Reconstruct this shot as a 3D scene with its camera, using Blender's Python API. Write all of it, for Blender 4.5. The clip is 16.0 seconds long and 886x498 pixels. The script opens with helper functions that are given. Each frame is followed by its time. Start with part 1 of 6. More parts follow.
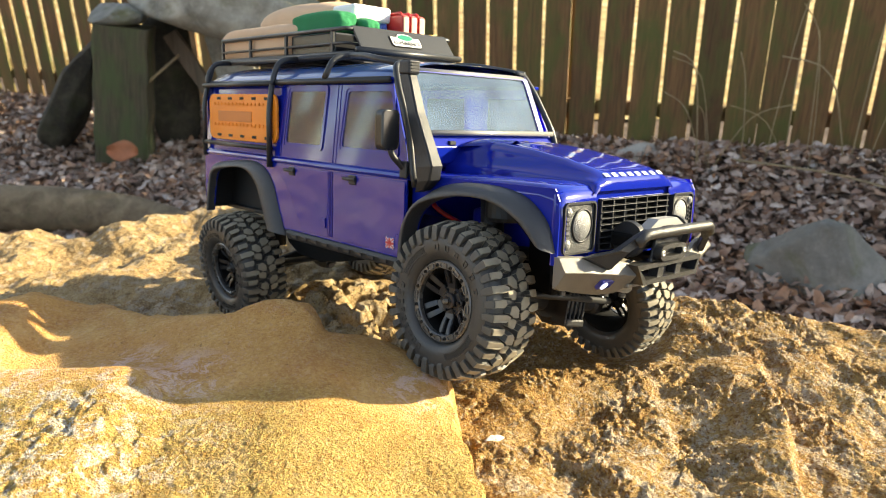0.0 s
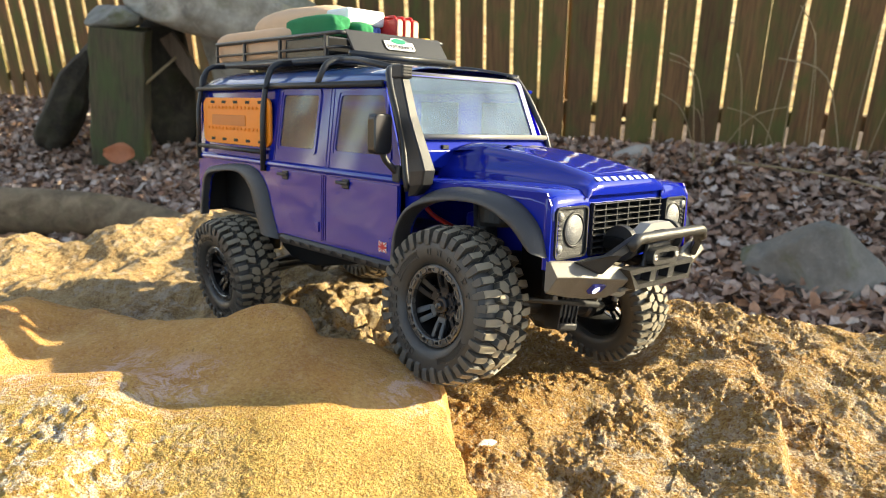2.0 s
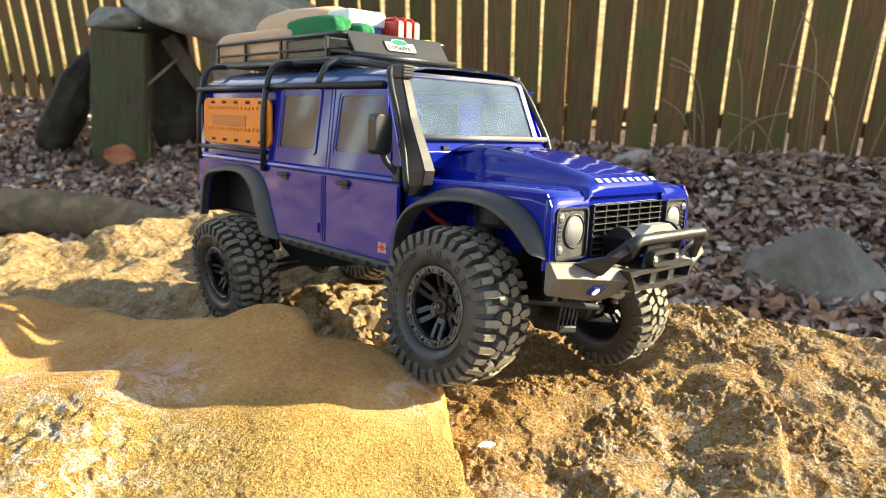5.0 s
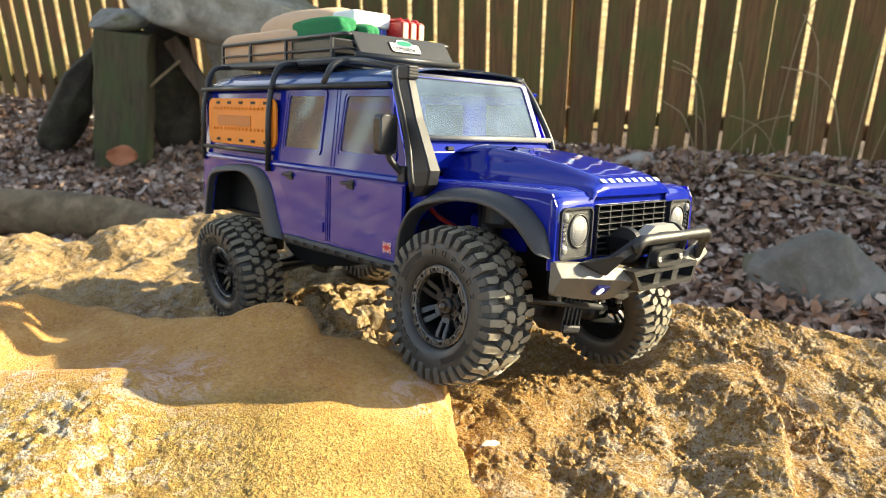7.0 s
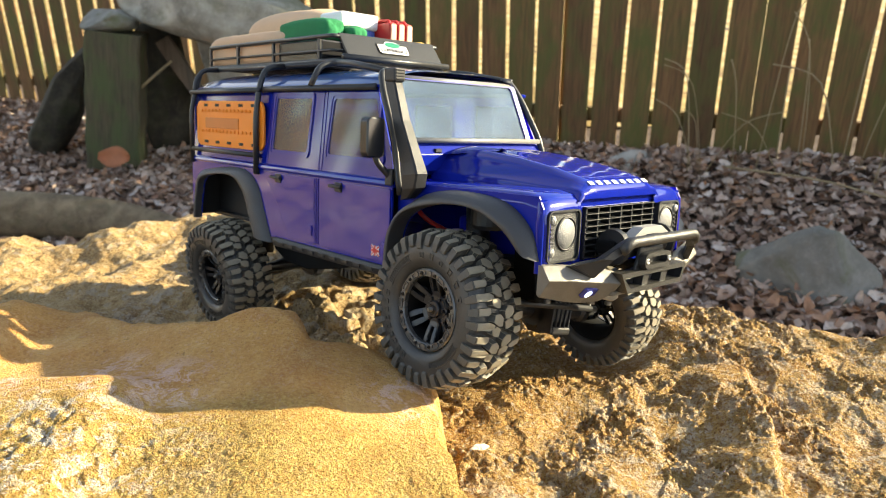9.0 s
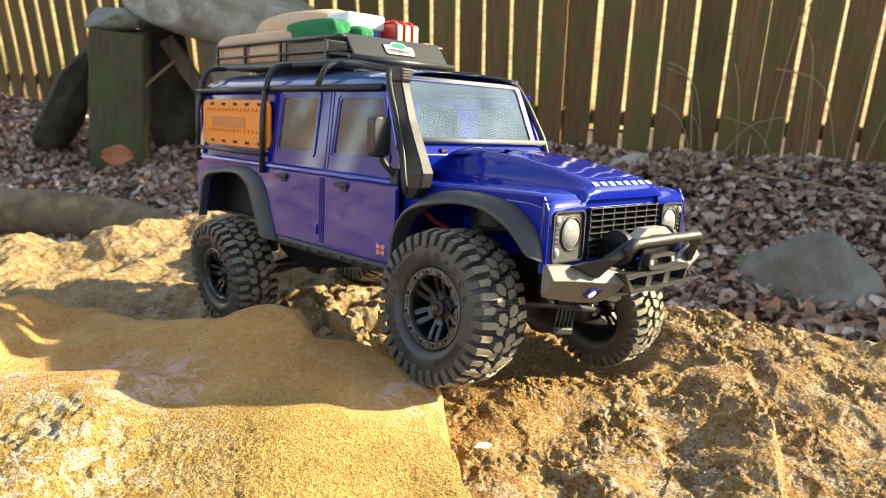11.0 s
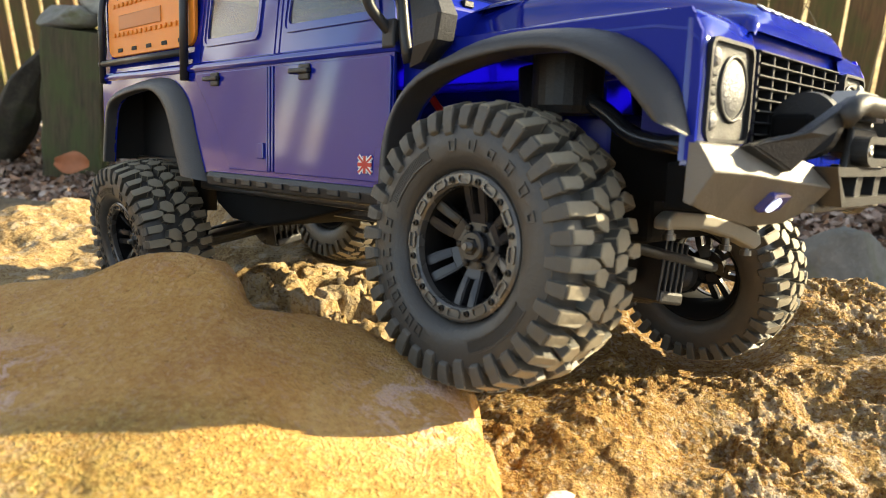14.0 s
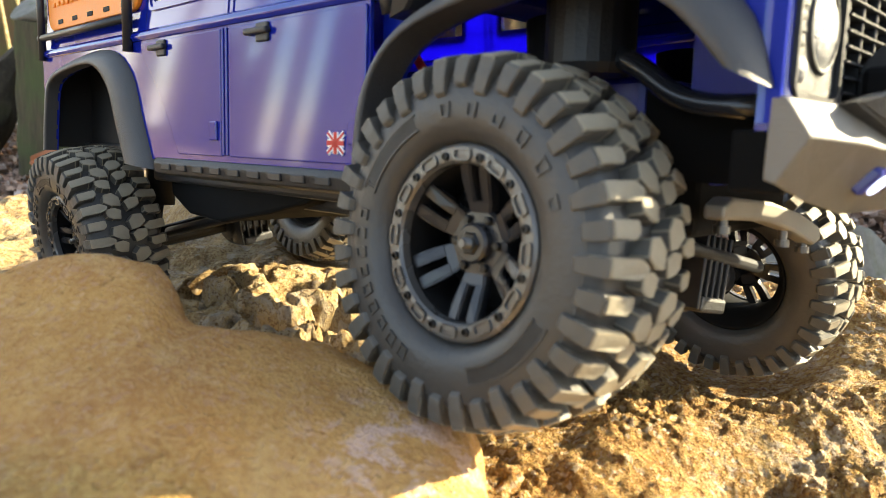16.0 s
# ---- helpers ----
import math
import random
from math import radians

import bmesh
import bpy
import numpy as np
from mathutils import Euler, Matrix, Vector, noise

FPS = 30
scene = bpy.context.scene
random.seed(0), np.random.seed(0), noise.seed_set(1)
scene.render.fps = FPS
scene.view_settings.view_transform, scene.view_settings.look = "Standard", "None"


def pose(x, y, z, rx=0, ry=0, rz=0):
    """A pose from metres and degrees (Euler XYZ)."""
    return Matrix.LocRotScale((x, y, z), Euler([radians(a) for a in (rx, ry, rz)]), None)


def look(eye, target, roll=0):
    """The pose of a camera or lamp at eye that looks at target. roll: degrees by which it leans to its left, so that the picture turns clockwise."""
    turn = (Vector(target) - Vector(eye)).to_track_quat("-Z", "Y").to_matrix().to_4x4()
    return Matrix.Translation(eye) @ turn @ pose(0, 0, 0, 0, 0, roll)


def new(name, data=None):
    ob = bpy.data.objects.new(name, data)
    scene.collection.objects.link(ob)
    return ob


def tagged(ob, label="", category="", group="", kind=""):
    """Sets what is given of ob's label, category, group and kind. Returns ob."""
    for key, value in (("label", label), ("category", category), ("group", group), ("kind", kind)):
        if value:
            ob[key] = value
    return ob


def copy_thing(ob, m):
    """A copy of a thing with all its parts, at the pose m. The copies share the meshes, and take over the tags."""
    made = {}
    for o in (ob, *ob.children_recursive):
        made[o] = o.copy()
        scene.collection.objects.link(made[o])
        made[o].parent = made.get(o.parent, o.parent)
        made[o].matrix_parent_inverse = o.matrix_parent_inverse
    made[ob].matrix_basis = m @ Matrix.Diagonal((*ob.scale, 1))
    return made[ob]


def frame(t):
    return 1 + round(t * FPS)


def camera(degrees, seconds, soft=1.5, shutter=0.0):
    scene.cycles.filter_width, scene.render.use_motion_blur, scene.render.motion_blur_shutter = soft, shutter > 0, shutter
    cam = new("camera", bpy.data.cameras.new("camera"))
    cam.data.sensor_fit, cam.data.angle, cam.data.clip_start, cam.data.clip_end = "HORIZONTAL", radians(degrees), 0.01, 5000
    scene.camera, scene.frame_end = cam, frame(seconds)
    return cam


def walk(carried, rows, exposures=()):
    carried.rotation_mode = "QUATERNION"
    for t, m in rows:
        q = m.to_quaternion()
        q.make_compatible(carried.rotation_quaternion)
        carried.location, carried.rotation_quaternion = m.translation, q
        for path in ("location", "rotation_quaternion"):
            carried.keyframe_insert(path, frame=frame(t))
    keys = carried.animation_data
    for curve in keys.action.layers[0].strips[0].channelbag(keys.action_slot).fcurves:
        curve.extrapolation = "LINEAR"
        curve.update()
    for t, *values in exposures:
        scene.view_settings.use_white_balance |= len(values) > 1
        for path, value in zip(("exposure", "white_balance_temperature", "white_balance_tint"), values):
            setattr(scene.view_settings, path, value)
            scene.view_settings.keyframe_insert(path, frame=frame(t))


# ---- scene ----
cam = camera(62.76, 16.0, soft=0.9)
cam.data.dof.use_dof = True
cam.data.dof.focus_distance = 0.42
cam.data.dof.aperture_fstop = 18.0
# seconds, x, y, z, tilt, yaw, roll
ROWS = [
    (0.0, 0.0343, -0.6203, 0.2806, -22.70, 0.34, -0.70),
    (0.5, 0.0342, -0.6212, 0.2807, -22.70, 0.25, -0.53),
    (1.0, 0.0338, -0.6207, 0.2791, -22.65, 0.17, -0.57),
    (1.5, 0.0393, -0.6173, 0.2844, -22.55, 0.11, -1.04),
    (2.0, 0.0380, -0.6194, 0.2822, -22.58, 0.16, -0.71),
    (2.5, 0.0367, -0.6210, 0.2808, -22.41, 0.20, -0.55),
    (3.0, 0.0383, -0.6185, 0.2787, -22.43, 0.15, -0.73),
    (3.5, 0.0411, -0.6182, 0.2810, -22.33, 0.18, -0.74),
    (4.0, 0.0398, -0.6181, 0.2792, -22.34, 0.22, -0.50),
    (6.5, 0.0369, -0.6213, 0.2800, -22.09, 0.15, -0.26),
    (7.0, 0.0354, -0.6218, 0.2789, -22.09, 0.22, -0.19),
    (7.5, 0.0342, -0.6216, 0.2789, -22.13, 0.16, -0.21),
    (8.0, 0.0371, -0.6212, 0.2807, -22.13, 0.03, -0.23),
    (8.5, 0.0429, -0.6185, 0.2824, -22.07, -0.19, -0.55),
    (9.0, 0.0404, -0.6186, 0.2810, -22.21, -0.19, -0.46),
    (11.5, 0.0376, -0.6228, 0.2808, -22.07, -0.10, 0.08),
    (12.0, 0.0395, -0.6217, 0.2791, -22.08, -0.11, -0.12),
    (12.5, 0.0421, -0.6188, 0.2789, -22.30, -0.11, -0.49),
    (12.8, 0.0418, -0.6186, 0.2789, -22.31, -0.14, -0.49),
    (13.0, 0.0294, -0.6174, 0.2620, -22.42, -0.11, -0.24),
    (13.2, 0.0193, -0.5964, 0.2357, -22.33, -0.33, -0.18),
    (13.4, 0.0204, -0.5494, 0.1882, -22.30, -1.08, -0.61),
    (13.5, 0.0219, -0.5228, 0.1759, -22.31, -1.22, -0.77),
    (13.7, 0.0234, -0.4789, 0.1690, -21.60, -1.67, -0.41),
    (14.0, 0.0154, -0.4357, 0.1525, -20.32, -1.95, -0.05),
    (14.5, 0.0171, -0.3912, 0.1258, -20.19, -2.43, 0.28),
    (15.0, 0.0176, -0.3723, 0.1154, -20.19, -2.59, 0.15),
    (15.5, 0.0175, -0.3747, 0.1175, -20.23, -2.64, -0.09),
    (16.0, 0.0167, -0.3768, 0.1305, -20.44, -2.92, -0.09),
]
walk(cam, [(t, pose(x, y, z, 0, 0, yaw) @ pose(0, 0, 0, 90 + tilt) @ pose(0, 0, 0, 0, 0, roll)) for t, x, y, z, tilt, yaw, roll in ROWS],
     exposures=[(0.0, 1.80, 7550, 10), (12.8, 1.80, 7550, 10), (13.5, 1.76, 8200, 10), (14.5, 2.04, 7850, 10), (15.2, 2.11, 7850, 10), (16.0, 2.36, 7550, 10)])

# ---- light ----
SUN_AZ, SUN_EL = 11.6, 21.2   # degrees: from +x towards +y, and above the horizon
world = bpy.data.worlds.new("sky")
scene.world = world
world.use_nodes = True
wn = world.node_tree
sky = wn.nodes.new("ShaderNodeTexSky")
sky.sky_type = 'NISHITA'
sky.sun_disc = False
sky.dust_density, sky.ozone_density = 0.25, 1.6
sky.sun_elevation = radians(SUN_EL)
sky.sun_rotation = radians(90.0 - SUN_AZ)
# thin broken cloud all over the sky
way = wn.nodes.new("ShaderNodeTexCoord")
cloud = wn.nodes.new("ShaderNodeTexNoise")
cloud.inputs["Scale"].default_value, cloud.inputs["Detail"].default_value, cloud.inputs["Roughness"].default_value = 3.2, 7.0, 0.6
wn.links.new(way.outputs["Generated"], cloud.inputs["Vector"])
cover = wn.nodes.new("ShaderNodeMapRange")
cover.inputs[1].default_value, cover.inputs[2].default_value, cover.inputs[4].default_value = 0.46, 0.66, 0.75
wn.links.new(cloud.outputs["Fac"], cover.inputs[0])
grey = wn.nodes.new("ShaderNodeRGBToBW")
wn.links.new(sky.outputs[0], grey.inputs[0])
pale = wn.nodes.new("ShaderNodeMath")
pale.operation = 'MULTIPLY'
pale.inputs[1].default_value = 2.2
wn.links.new(grey.outputs[0], pale.inputs[0])
blend = wn.nodes.new("ShaderNodeMix")
blend.data_type = 'RGBA'
wn.links.new(cover.outputs[0], blend.inputs[0])
wn.links.new(sky.outputs[0], blend.inputs[6])
wn.links.new(pale.outputs[0], blend.inputs[7])
wn.links.new(blend.outputs[2], wn.nodes["Background"].inputs[0])
wn.nodes["Background"].inputs[1].default_value = 0.11
sun_data = bpy.data.lights.new("sun", 'SUN')
sun_data.energy, sun_data.angle, sun_data.color = 4.4, radians(0.6), (1.0, 0.935, 0.71)
sun = new("sun", sun_data)
sun_dir = Vector((math.cos(radians(SUN_AZ)) * math.cos(radians(SUN_EL)), math.sin(radians(SUN_AZ)) * math.cos(radians(SUN_EL)), math.sin(radians(SUN_EL))))
sun.matrix_world = look(sun_dir * 20, (0, 0, 0))

# ---- materials ----
def node_mat(name):
    m = bpy.data.materials.new(name)
    m.use_nodes = True
    return m, m.node_tree, m.node_tree.nodes["Principled BSDF"]


def coords(nt, scale=1.0):
    tc = nt.nodes.new("ShaderNodeTexCoord")
    mp = nt.nodes.new("ShaderNodeMapping")
    mp.inputs["Scale"].default_value = (scale, scale, scale) if not isinstance(scale, tuple) else scale
    nt.links.new(tc.outputs["Object"], mp.inputs[0])
    return mp.outputs[0]


def noise_node(nt, vec, scale, detail=6.0, rough=0.6, dist=0.0):
    n = nt.nodes.new("ShaderNodeTexNoise")
    n.inputs["Scale"].default_value, n.inputs["Detail"].default_value = scale, detail
    n.inputs["Roughness"].default_value, n.inputs["Distortion"].default_value = rough, dist
    nt.links.new(vec, n.inputs["Vector"])
    return n.outputs["Fac"]


def ramp_node(nt, fac, stops):
    r = nt.nodes.new("ShaderNodeValToRGB")
    while len(r.color_ramp.elements) < len(stops):
        r.color_ramp.elements.new(0.5)
    for e, (p, c) in zip(r.color_ramp.elements, stops):
        e.position, e.color = p, (*c, 1) if len(c) == 3 else c
    nt.links.new(fac, r.inputs[0])
    return r.outputs[0]


def mix_node(nt, fac, a, b, kind='MIX'):
    m = nt.nodes.new("ShaderNodeMix")
    m.data_type, m.blend_type = 'RGBA', kind
    for sock, v in ((m.inputs[0], fac), (m.inputs[6], a), (m.inputs[7], b)):
        if isinstance(v, (int, float)):
            sock.default_value = v
        elif isinstance(v, tuple):
            sock.default_value = (*v, 1)
        else:
            nt.links.new(v, sock)
    return m.outputs[2]


def bump_node(nt, bsdf, height, strength, distance, normal=None):
    b = nt.nodes.new("ShaderNodeBump")
    b.inputs["Distance"].default_value = distance
    if isinstance(strength, (int, float)):
        b.inputs["Strength"].default_value = strength
    else:
        nt.links.new(strength, b.inputs["Strength"])
    nt.links.new(height, b.inputs["Height"])
    if normal is not None:
        nt.links.new(normal, b.inputs["Normal"])
    nt.links.new(b.outputs[0], bsdf.inputs["Normal"])
    return b.outputs[0]


def value_map(nt, fac, a, b, lo=0.0, hi=1.0):
    m = nt.nodes.new("ShaderNodeMapRange")
    m.inputs[1].default_value, m.inputs[2].default_value = lo, hi
    m.inputs[3].default_value, m.inputs[4].default_value = a, b
    nt.links.new(fac, m.inputs[0])
    return m.outputs[0]


def plain_mat(name, color, rough=0.5, metal=0.0, grain=0.0, grain_scale=600.0, vary=0.12, coat=0.0, spec=0.5):
    """A surface with a little unevenness of colour, gloss and relief."""
    m, nt, b = node_mat(name)
    v = coords(nt)
    n1 = noise_node(nt, v, 35.0, 5.0)
    dark = tuple(max(0.0, c * (1 - vary)) for c in color)
    light = tuple(min(1.0, c * (1 + vary)) for c in color)
    nt.links.new(mix_node(nt, n1, dark, light), b.inputs["Base Color"])
    nt.links.new(value_map(nt, n1, max(0.02, rough - 0.06), min(1.0, rough + 0.08)), b.inputs["Roughness"])
    b.inputs["Metallic"].default_value = metal
    b.inputs["Coat Weight"].default_value = coat
    b.inputs["Specular IOR Level"].default_value = spec
    if grain:
        bump_node(nt, b, noise_node(nt, v, grain_scale, 3.0), grain, 0.0006)
    return m


def spot_mask(nt, x, y, z, radius, soft=0.6):
    """1 near a place in the object, fading out."""
    tc = nt.nodes.new("ShaderNodeTexCoord")
    d = nt.nodes.new("ShaderNodeVectorMath")
    d.operation = 'DISTANCE'
    d.inputs[1].default_value = (x, y, z)
    nt.links.new(tc.outputs["Object"], d.inputs[0])
    return value_map(nt, d.outputs["Value"], 1.0, 0.0, radius * (1 - soft), radius)


def times(nt, a, b):
    m = nt.nodes.new("ShaderNodeMath")
    m.operation = 'MULTIPLY'
    for sock, v in zip(m.inputs, (a, b)):
        if isinstance(v, (int, float)):
            sock.default_value = v
        else:
            nt.links.new(v, sock)
    return m.outputs[0]


def chip_node(nt, vec, scale, bend, warp):
    """Broken chips: distance to the middle and a shade of its own for each."""
    add = nt.nodes.new("ShaderNodeVectorMath")
    add.operation = 'MULTIPLY_ADD'
    n = nt.nodes.new("ShaderNodeTexNoise")
    n.inputs["Scale"].default_value, n.inputs["Detail"].default_value = warp, 4.0
    nt.links.new(vec, n.inputs["Vector"])
    nt.links.new(n.outputs["Color"], add.inputs[0])
    add.inputs[1].default_value = (bend, bend, bend)
    nt.links.new(vec, add.inputs[2])
    c = nt.nodes.new("ShaderNodeTexVoronoi")
    c.inputs["Scale"].default_value = scale
    nt.links.new(add.outputs[0], c.inputs["Vector"])
    sep = nt.nodes.new("ShaderNodeSeparateColor")
    nt.links.new(c.outputs["Color"], sep.inputs[0])
    return c.outputs["Distance"], sep.outputs[0], sep.outputs[1]


def rock_mat(name, base, light, deep, white, speck, spots=(), grit_depth=0.0016, lump_depth=0.004, chips=0.5, chip_scale=150.0, crust_scale=42.0, patch=1.0, salt=1.0, worn=None):
    """Sandstone: ochre body with rusty and pale patches, gritty relief, crusts of pale lichen at some spots."""
    m, nt, b = node_mat(name)
    v = coords(nt)
    big = noise_node(nt, v, 11.0, 6.0, 0.62, 0.6)
    mid = noise_node(nt, v, 70.0, 7.0, 0.7, 0.3)
    grit = noise_node(nt, v, 430.0, 4.0, 0.68)
    fine = noise_node(nt, v, 1100.0, 3.0, 0.6)
    dist, shade, lot = chip_node(nt, v, chip_scale, 0.012, 90.0)
    keep = 1.0
    if worn:
        # smooth where worn, gritty towards the front edge; also masks the painted shade tint
        sep = nt.nodes.new("ShaderNodeSeparateXYZ")
        nt.links.new(v, sep.inputs[0])
        wob = nt.nodes.new("ShaderNodeMath")
        wob.operation = 'MULTIPLY_ADD'
        nt.links.new(big, wob.inputs[0])
        wob.inputs[1].default_value = 0.06
        nt.links.new(sep.outputs[1], wob.inputs[2])
        keep = value_map(nt, wob.outputs[0], 1.0, 0.5, worn[0], worn[1])
    col = ramp_node(nt, big, [(0.30, deep), (0.47, base), (0.70, light)])
    col = mix_node(nt, value_map(nt, mid, 0.0, 0.8 * patch, 0.50, 0.72), col, deep)
    col = mix_node(nt, value_map(nt, mid, 0.7 * patch, 0.0, 0.28, 0.46), col, light)
    col = mix_node(nt, times(nt, value_map(nt, shade, 0.0, chips * salt, 0.55, 1.0), keep), col, light)
    col = mix_node(nt, times(nt, value_map(nt, shade, chips * salt, 0.0, 0.0, 0.4), keep), col, deep)
    for x, y, z, radius, amount in spots:
        crust = noise_node(nt, v, crust_scale, 12.0, 0.78, 0.5)
        f = times(nt, spot_mask(nt, x, y, z, radius), value_map(nt, crust, 0.0, amount, 0.50, 0.55))
        col = mix_node(nt, f, col, white)
    col = mix_node(nt, times(nt, value_map(nt, grit, 0.0, 0.75 * salt, 0.50, 0.62), keep), col, light)
    col = mix_node(nt, times(nt, value_map(nt, grit, 0.95 * salt, 0.0, 0.36, 0.48), keep), col, deep)
    col = mix_node(nt, times(nt, value_map(nt, lot, 0.0, 1.0, 0.80, 0.90), speck), col, white)
    col = mix_node(nt, value_map(nt, fine, 0.0, speck, 0.60, 0.70), col, white)
    if worn:
        # redder tint at the back: the car's shade put into the stone's colour
        col = mix_node(nt, value_map(nt, keep, 1.0, 0.0), col, mix_node(nt, 1.0, col, (0.97, 0.64, 0.85), 'MULTIPLY'))
        rust = noise_node(nt, v, 24.0, 8.0, 0.72, 0.8)
        col = mix_node(nt, value_map(nt, rust, 0.0, 0.42, 0.50, 0.66), col, (0.45, 0.215, 0.06))
        col = mix_node(nt, value_map(nt, rust, 0.45, 0.0, 0.34, 0.46), col, (0.66, 0.44, 0.19))
    fleck = noise_node(nt, v, 210.0, 2.0, 0.5, 0.8)
    col = mix_node(nt, value_map(nt, fleck, 0.0, 0.55, 0.69, 0.73), col, tuple(c * 0.45 for c in deep))
    nt.links.new(col, b.inputs["Base Color"])
    b.inputs["Roughness"].default_value = 0.85
    b.inputs["Specular IOR Level"].default_value = 0.3
    n1 = bump_node(nt, b, mid, times(nt, keep, 0.7), lump_depth)
    n1 = bump_node(nt, b, dist, times(nt, keep, chips), 0.004, n1)
    n2 = bump_node(nt, b, grit, times(nt, keep, 0.9), grit_depth, n1)
    bump_node(nt, b, fine, times(nt, keep, 0.9), grit_depth * 0.5, n2)
    return m


ROCK_SLAB = rock_mat("ochre_sandstone", (0.53, 0.328, 0.080), (0.64, 0.460, 0.15), (0.40, 0.216, 0.058), (0.76, 0.71, 0.64), 0.10,
                     ((-0.19, -0.33, 0.03, 0.13, 0.95), (-0.128, -0.230, 0.03, 0.034, 0.5), (-0.175, -0.207, 0.035, 0.03, 0.4), (0.015, -0.215, 0.01, 0.035, 0.55), (-0.30, -0.30, 0.03, 0.12, 0.7)), 0.0034, 0.0012, 0.8, 620.0, 75.0, 0.7, 1.0, (-0.240, -0.205))
ROCK_REAR = rock_mat("pitted_ochre_sandstone", (0.36, 0.225, 0.088), (0.45, 0.325, 0.165), (0.20, 0.115, 0.045), (0.50, 0.46, 0.40), 0.3, ((-0.2, 0.0, -0.08, 0.3, 0.4),))
ROCK_ROUGH = rock_mat("rough_rusty_sandstone", (0.45, 0.240, 0.060), (0.53, 0.34, 0.125), (0.24, 0.102, 0.026), (0.74, 0.66, 0.54), 0.38,
                      ((0.30, -0.05, -0.03, 0.22, 0.4), (0.10, -0.33, -0.04, 0.14, 0.5), (0.22, -0.28, -0.03, 0.14, 0.5), (0.17, -0.20, -0.03, 0.07, 0.6), (0.36, -0.18, -0.03, 0.10, 0.35)), 0.0034, 0.0035, 0.7, 430.0, 60.0)


def glass_mat(name, color, rough, haze):
    """Clear plastic pane, less clear in soft patches."""
    m, nt, b = node_mat(name)
    v = coords(nt)
    b.inputs["Base Color"].default_value = (*color, 1)
    b.inputs["Roughness"].default_value = rough
    b.inputs["IOR"].default_value = 1.45
    nt.links.new(value_map(nt, noise_node(nt, v, 40.0, 4.0, 0.55), 1.0 - haze, 1.0 - haze * 0.4, 0.35, 0.65), b.inputs["Transmission Weight"])
    return m


BLUE = plain_mat("blue_paint", (0.003, 0.014, 0.26), 0.42, coat=1.0, vary=0.05, grain=0.12, grain_scale=60.0, spec=0.0)
BLUE.node_tree.nodes["Principled BSDF"].inputs["Coat Roughness"].default_value = 0.07
BLUE.node_tree.nodes["Principled BSDF"].inputs["Coat IOR"].default_value = 1.62
# body blue shifted to steel: reflected sky painted into the roof colour
ROOF_BLUE = plain_mat("sky_sheen_roof_paint", (0.02, 0.075, 0.25), 0.35, coat=1.0, vary=0.08, spec=0.3)
BLUE_THIN, _nt, _b = node_mat("blue_painted_clear_shell")
_b.inputs["Base Color"].default_value, _b.inputs["Roughness"].default_value = (0.004, 0.004, 0.20, 1), 0.45
_t, _m = _nt.nodes.new("ShaderNodeBsdfTranslucent"), _nt.nodes.new("ShaderNodeMixShader")
_t.inputs[0].default_value, _m.inputs[0].default_value = (0.03, 0.012, 0.90, 1), 0.5
_nt.links.new(_b.outputs[0], _m.inputs[1])
_nt.links.new(_t.outputs[0], _m.inputs[2])
_nt.links.new(_m.outputs[0], _nt.nodes["Material Output"].inputs[0])
BLACK = plain_mat("black_plastic", (0.013, 0.0135, 0.015), 0.48, grain=0.35, grain_scale=900.0)
GLOSS_BLACK = plain_mat("glossy_black_plastic", (0.016, 0.016, 0.018), 0.2)
DARK = plain_mat("dark_recess", (0.012, 0.012, 0.012), 0.7)
FLARE = plain_mat("matt_flare_plastic", (0.05, 0.05, 0.052), 0.46, grain=0.5, grain_scale=1400.0)
# one black plastic in two tones: sun on the wings raises BUMPER's colour
BUMPER = plain_mat("pebbled_sunlit_plastic", (0.150, 0.134, 0.108), 0.36, grain=0.5, grain_scale=1500.0, spec=0.6)
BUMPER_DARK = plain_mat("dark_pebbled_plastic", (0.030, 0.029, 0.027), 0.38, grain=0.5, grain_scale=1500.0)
BLUE_SATIN = plain_mat("satin_blue_paint", (0.002, 0.014, 0.26), 0.30, vary=0.05, spec=0.12)
TUBE = plain_mat("satin_black_tube", (0.024, 0.025, 0.027), 0.36, grain=0.15, grain_scale=1200.0)
GREY_TUBE = plain_mat("pale_grey_tube", (0.20, 0.195, 0.185), 0.3, spec=0.9)
BEZEL = plain_mat("pebbled_bezel", (0.055, 0.055, 0.053), 0.33, grain=1.0, grain_scale=1300.0)
LENS = plain_mat("lamp_lens", (0.20, 0.20, 0.195), 0.32, grain=1.0, grain_scale=1300.0, spec=0.8)
WHITE = plain_mat("white_paint", (0.8, 0.8, 0.8), 0.4)
RED = plain_mat("red_plastic", (0.55, 0.02, 0.015), 0.4)
FLAG_BLUE = plain_mat("flag_blue", (0.02, 0.04, 0.28), 0.4)
GREEN_BADGE = plain_mat("badge_green", (0.01, 0.2, 0.11), 0.35)
ORANGE = plain_mat("orange_plastic", (0.9, 0.26, 0.015), 0.45, grain=0.2, grain_scale=700.0)
ORANGE_DARK = plain_mat("dark_orange_plastic", (0.62, 0.19, 0.03), 0.5)
STEEL = plain_mat("bright_steel", (0.55, 0.54, 0.52), 0.3, metal=1.0)
CREAM = plain_mat("pale_grey_plastic", (0.30, 0.295, 0.28), 0.5)
STEEL_DULL = plain_mat("dull_steel", (0.17, 0.165, 0.155), 0.42, metal=0.9)
ARM = plain_mat("worn_grey_link", (0.27, 0.25, 0.21), 0.42, metal=0.2, vary=0.3)
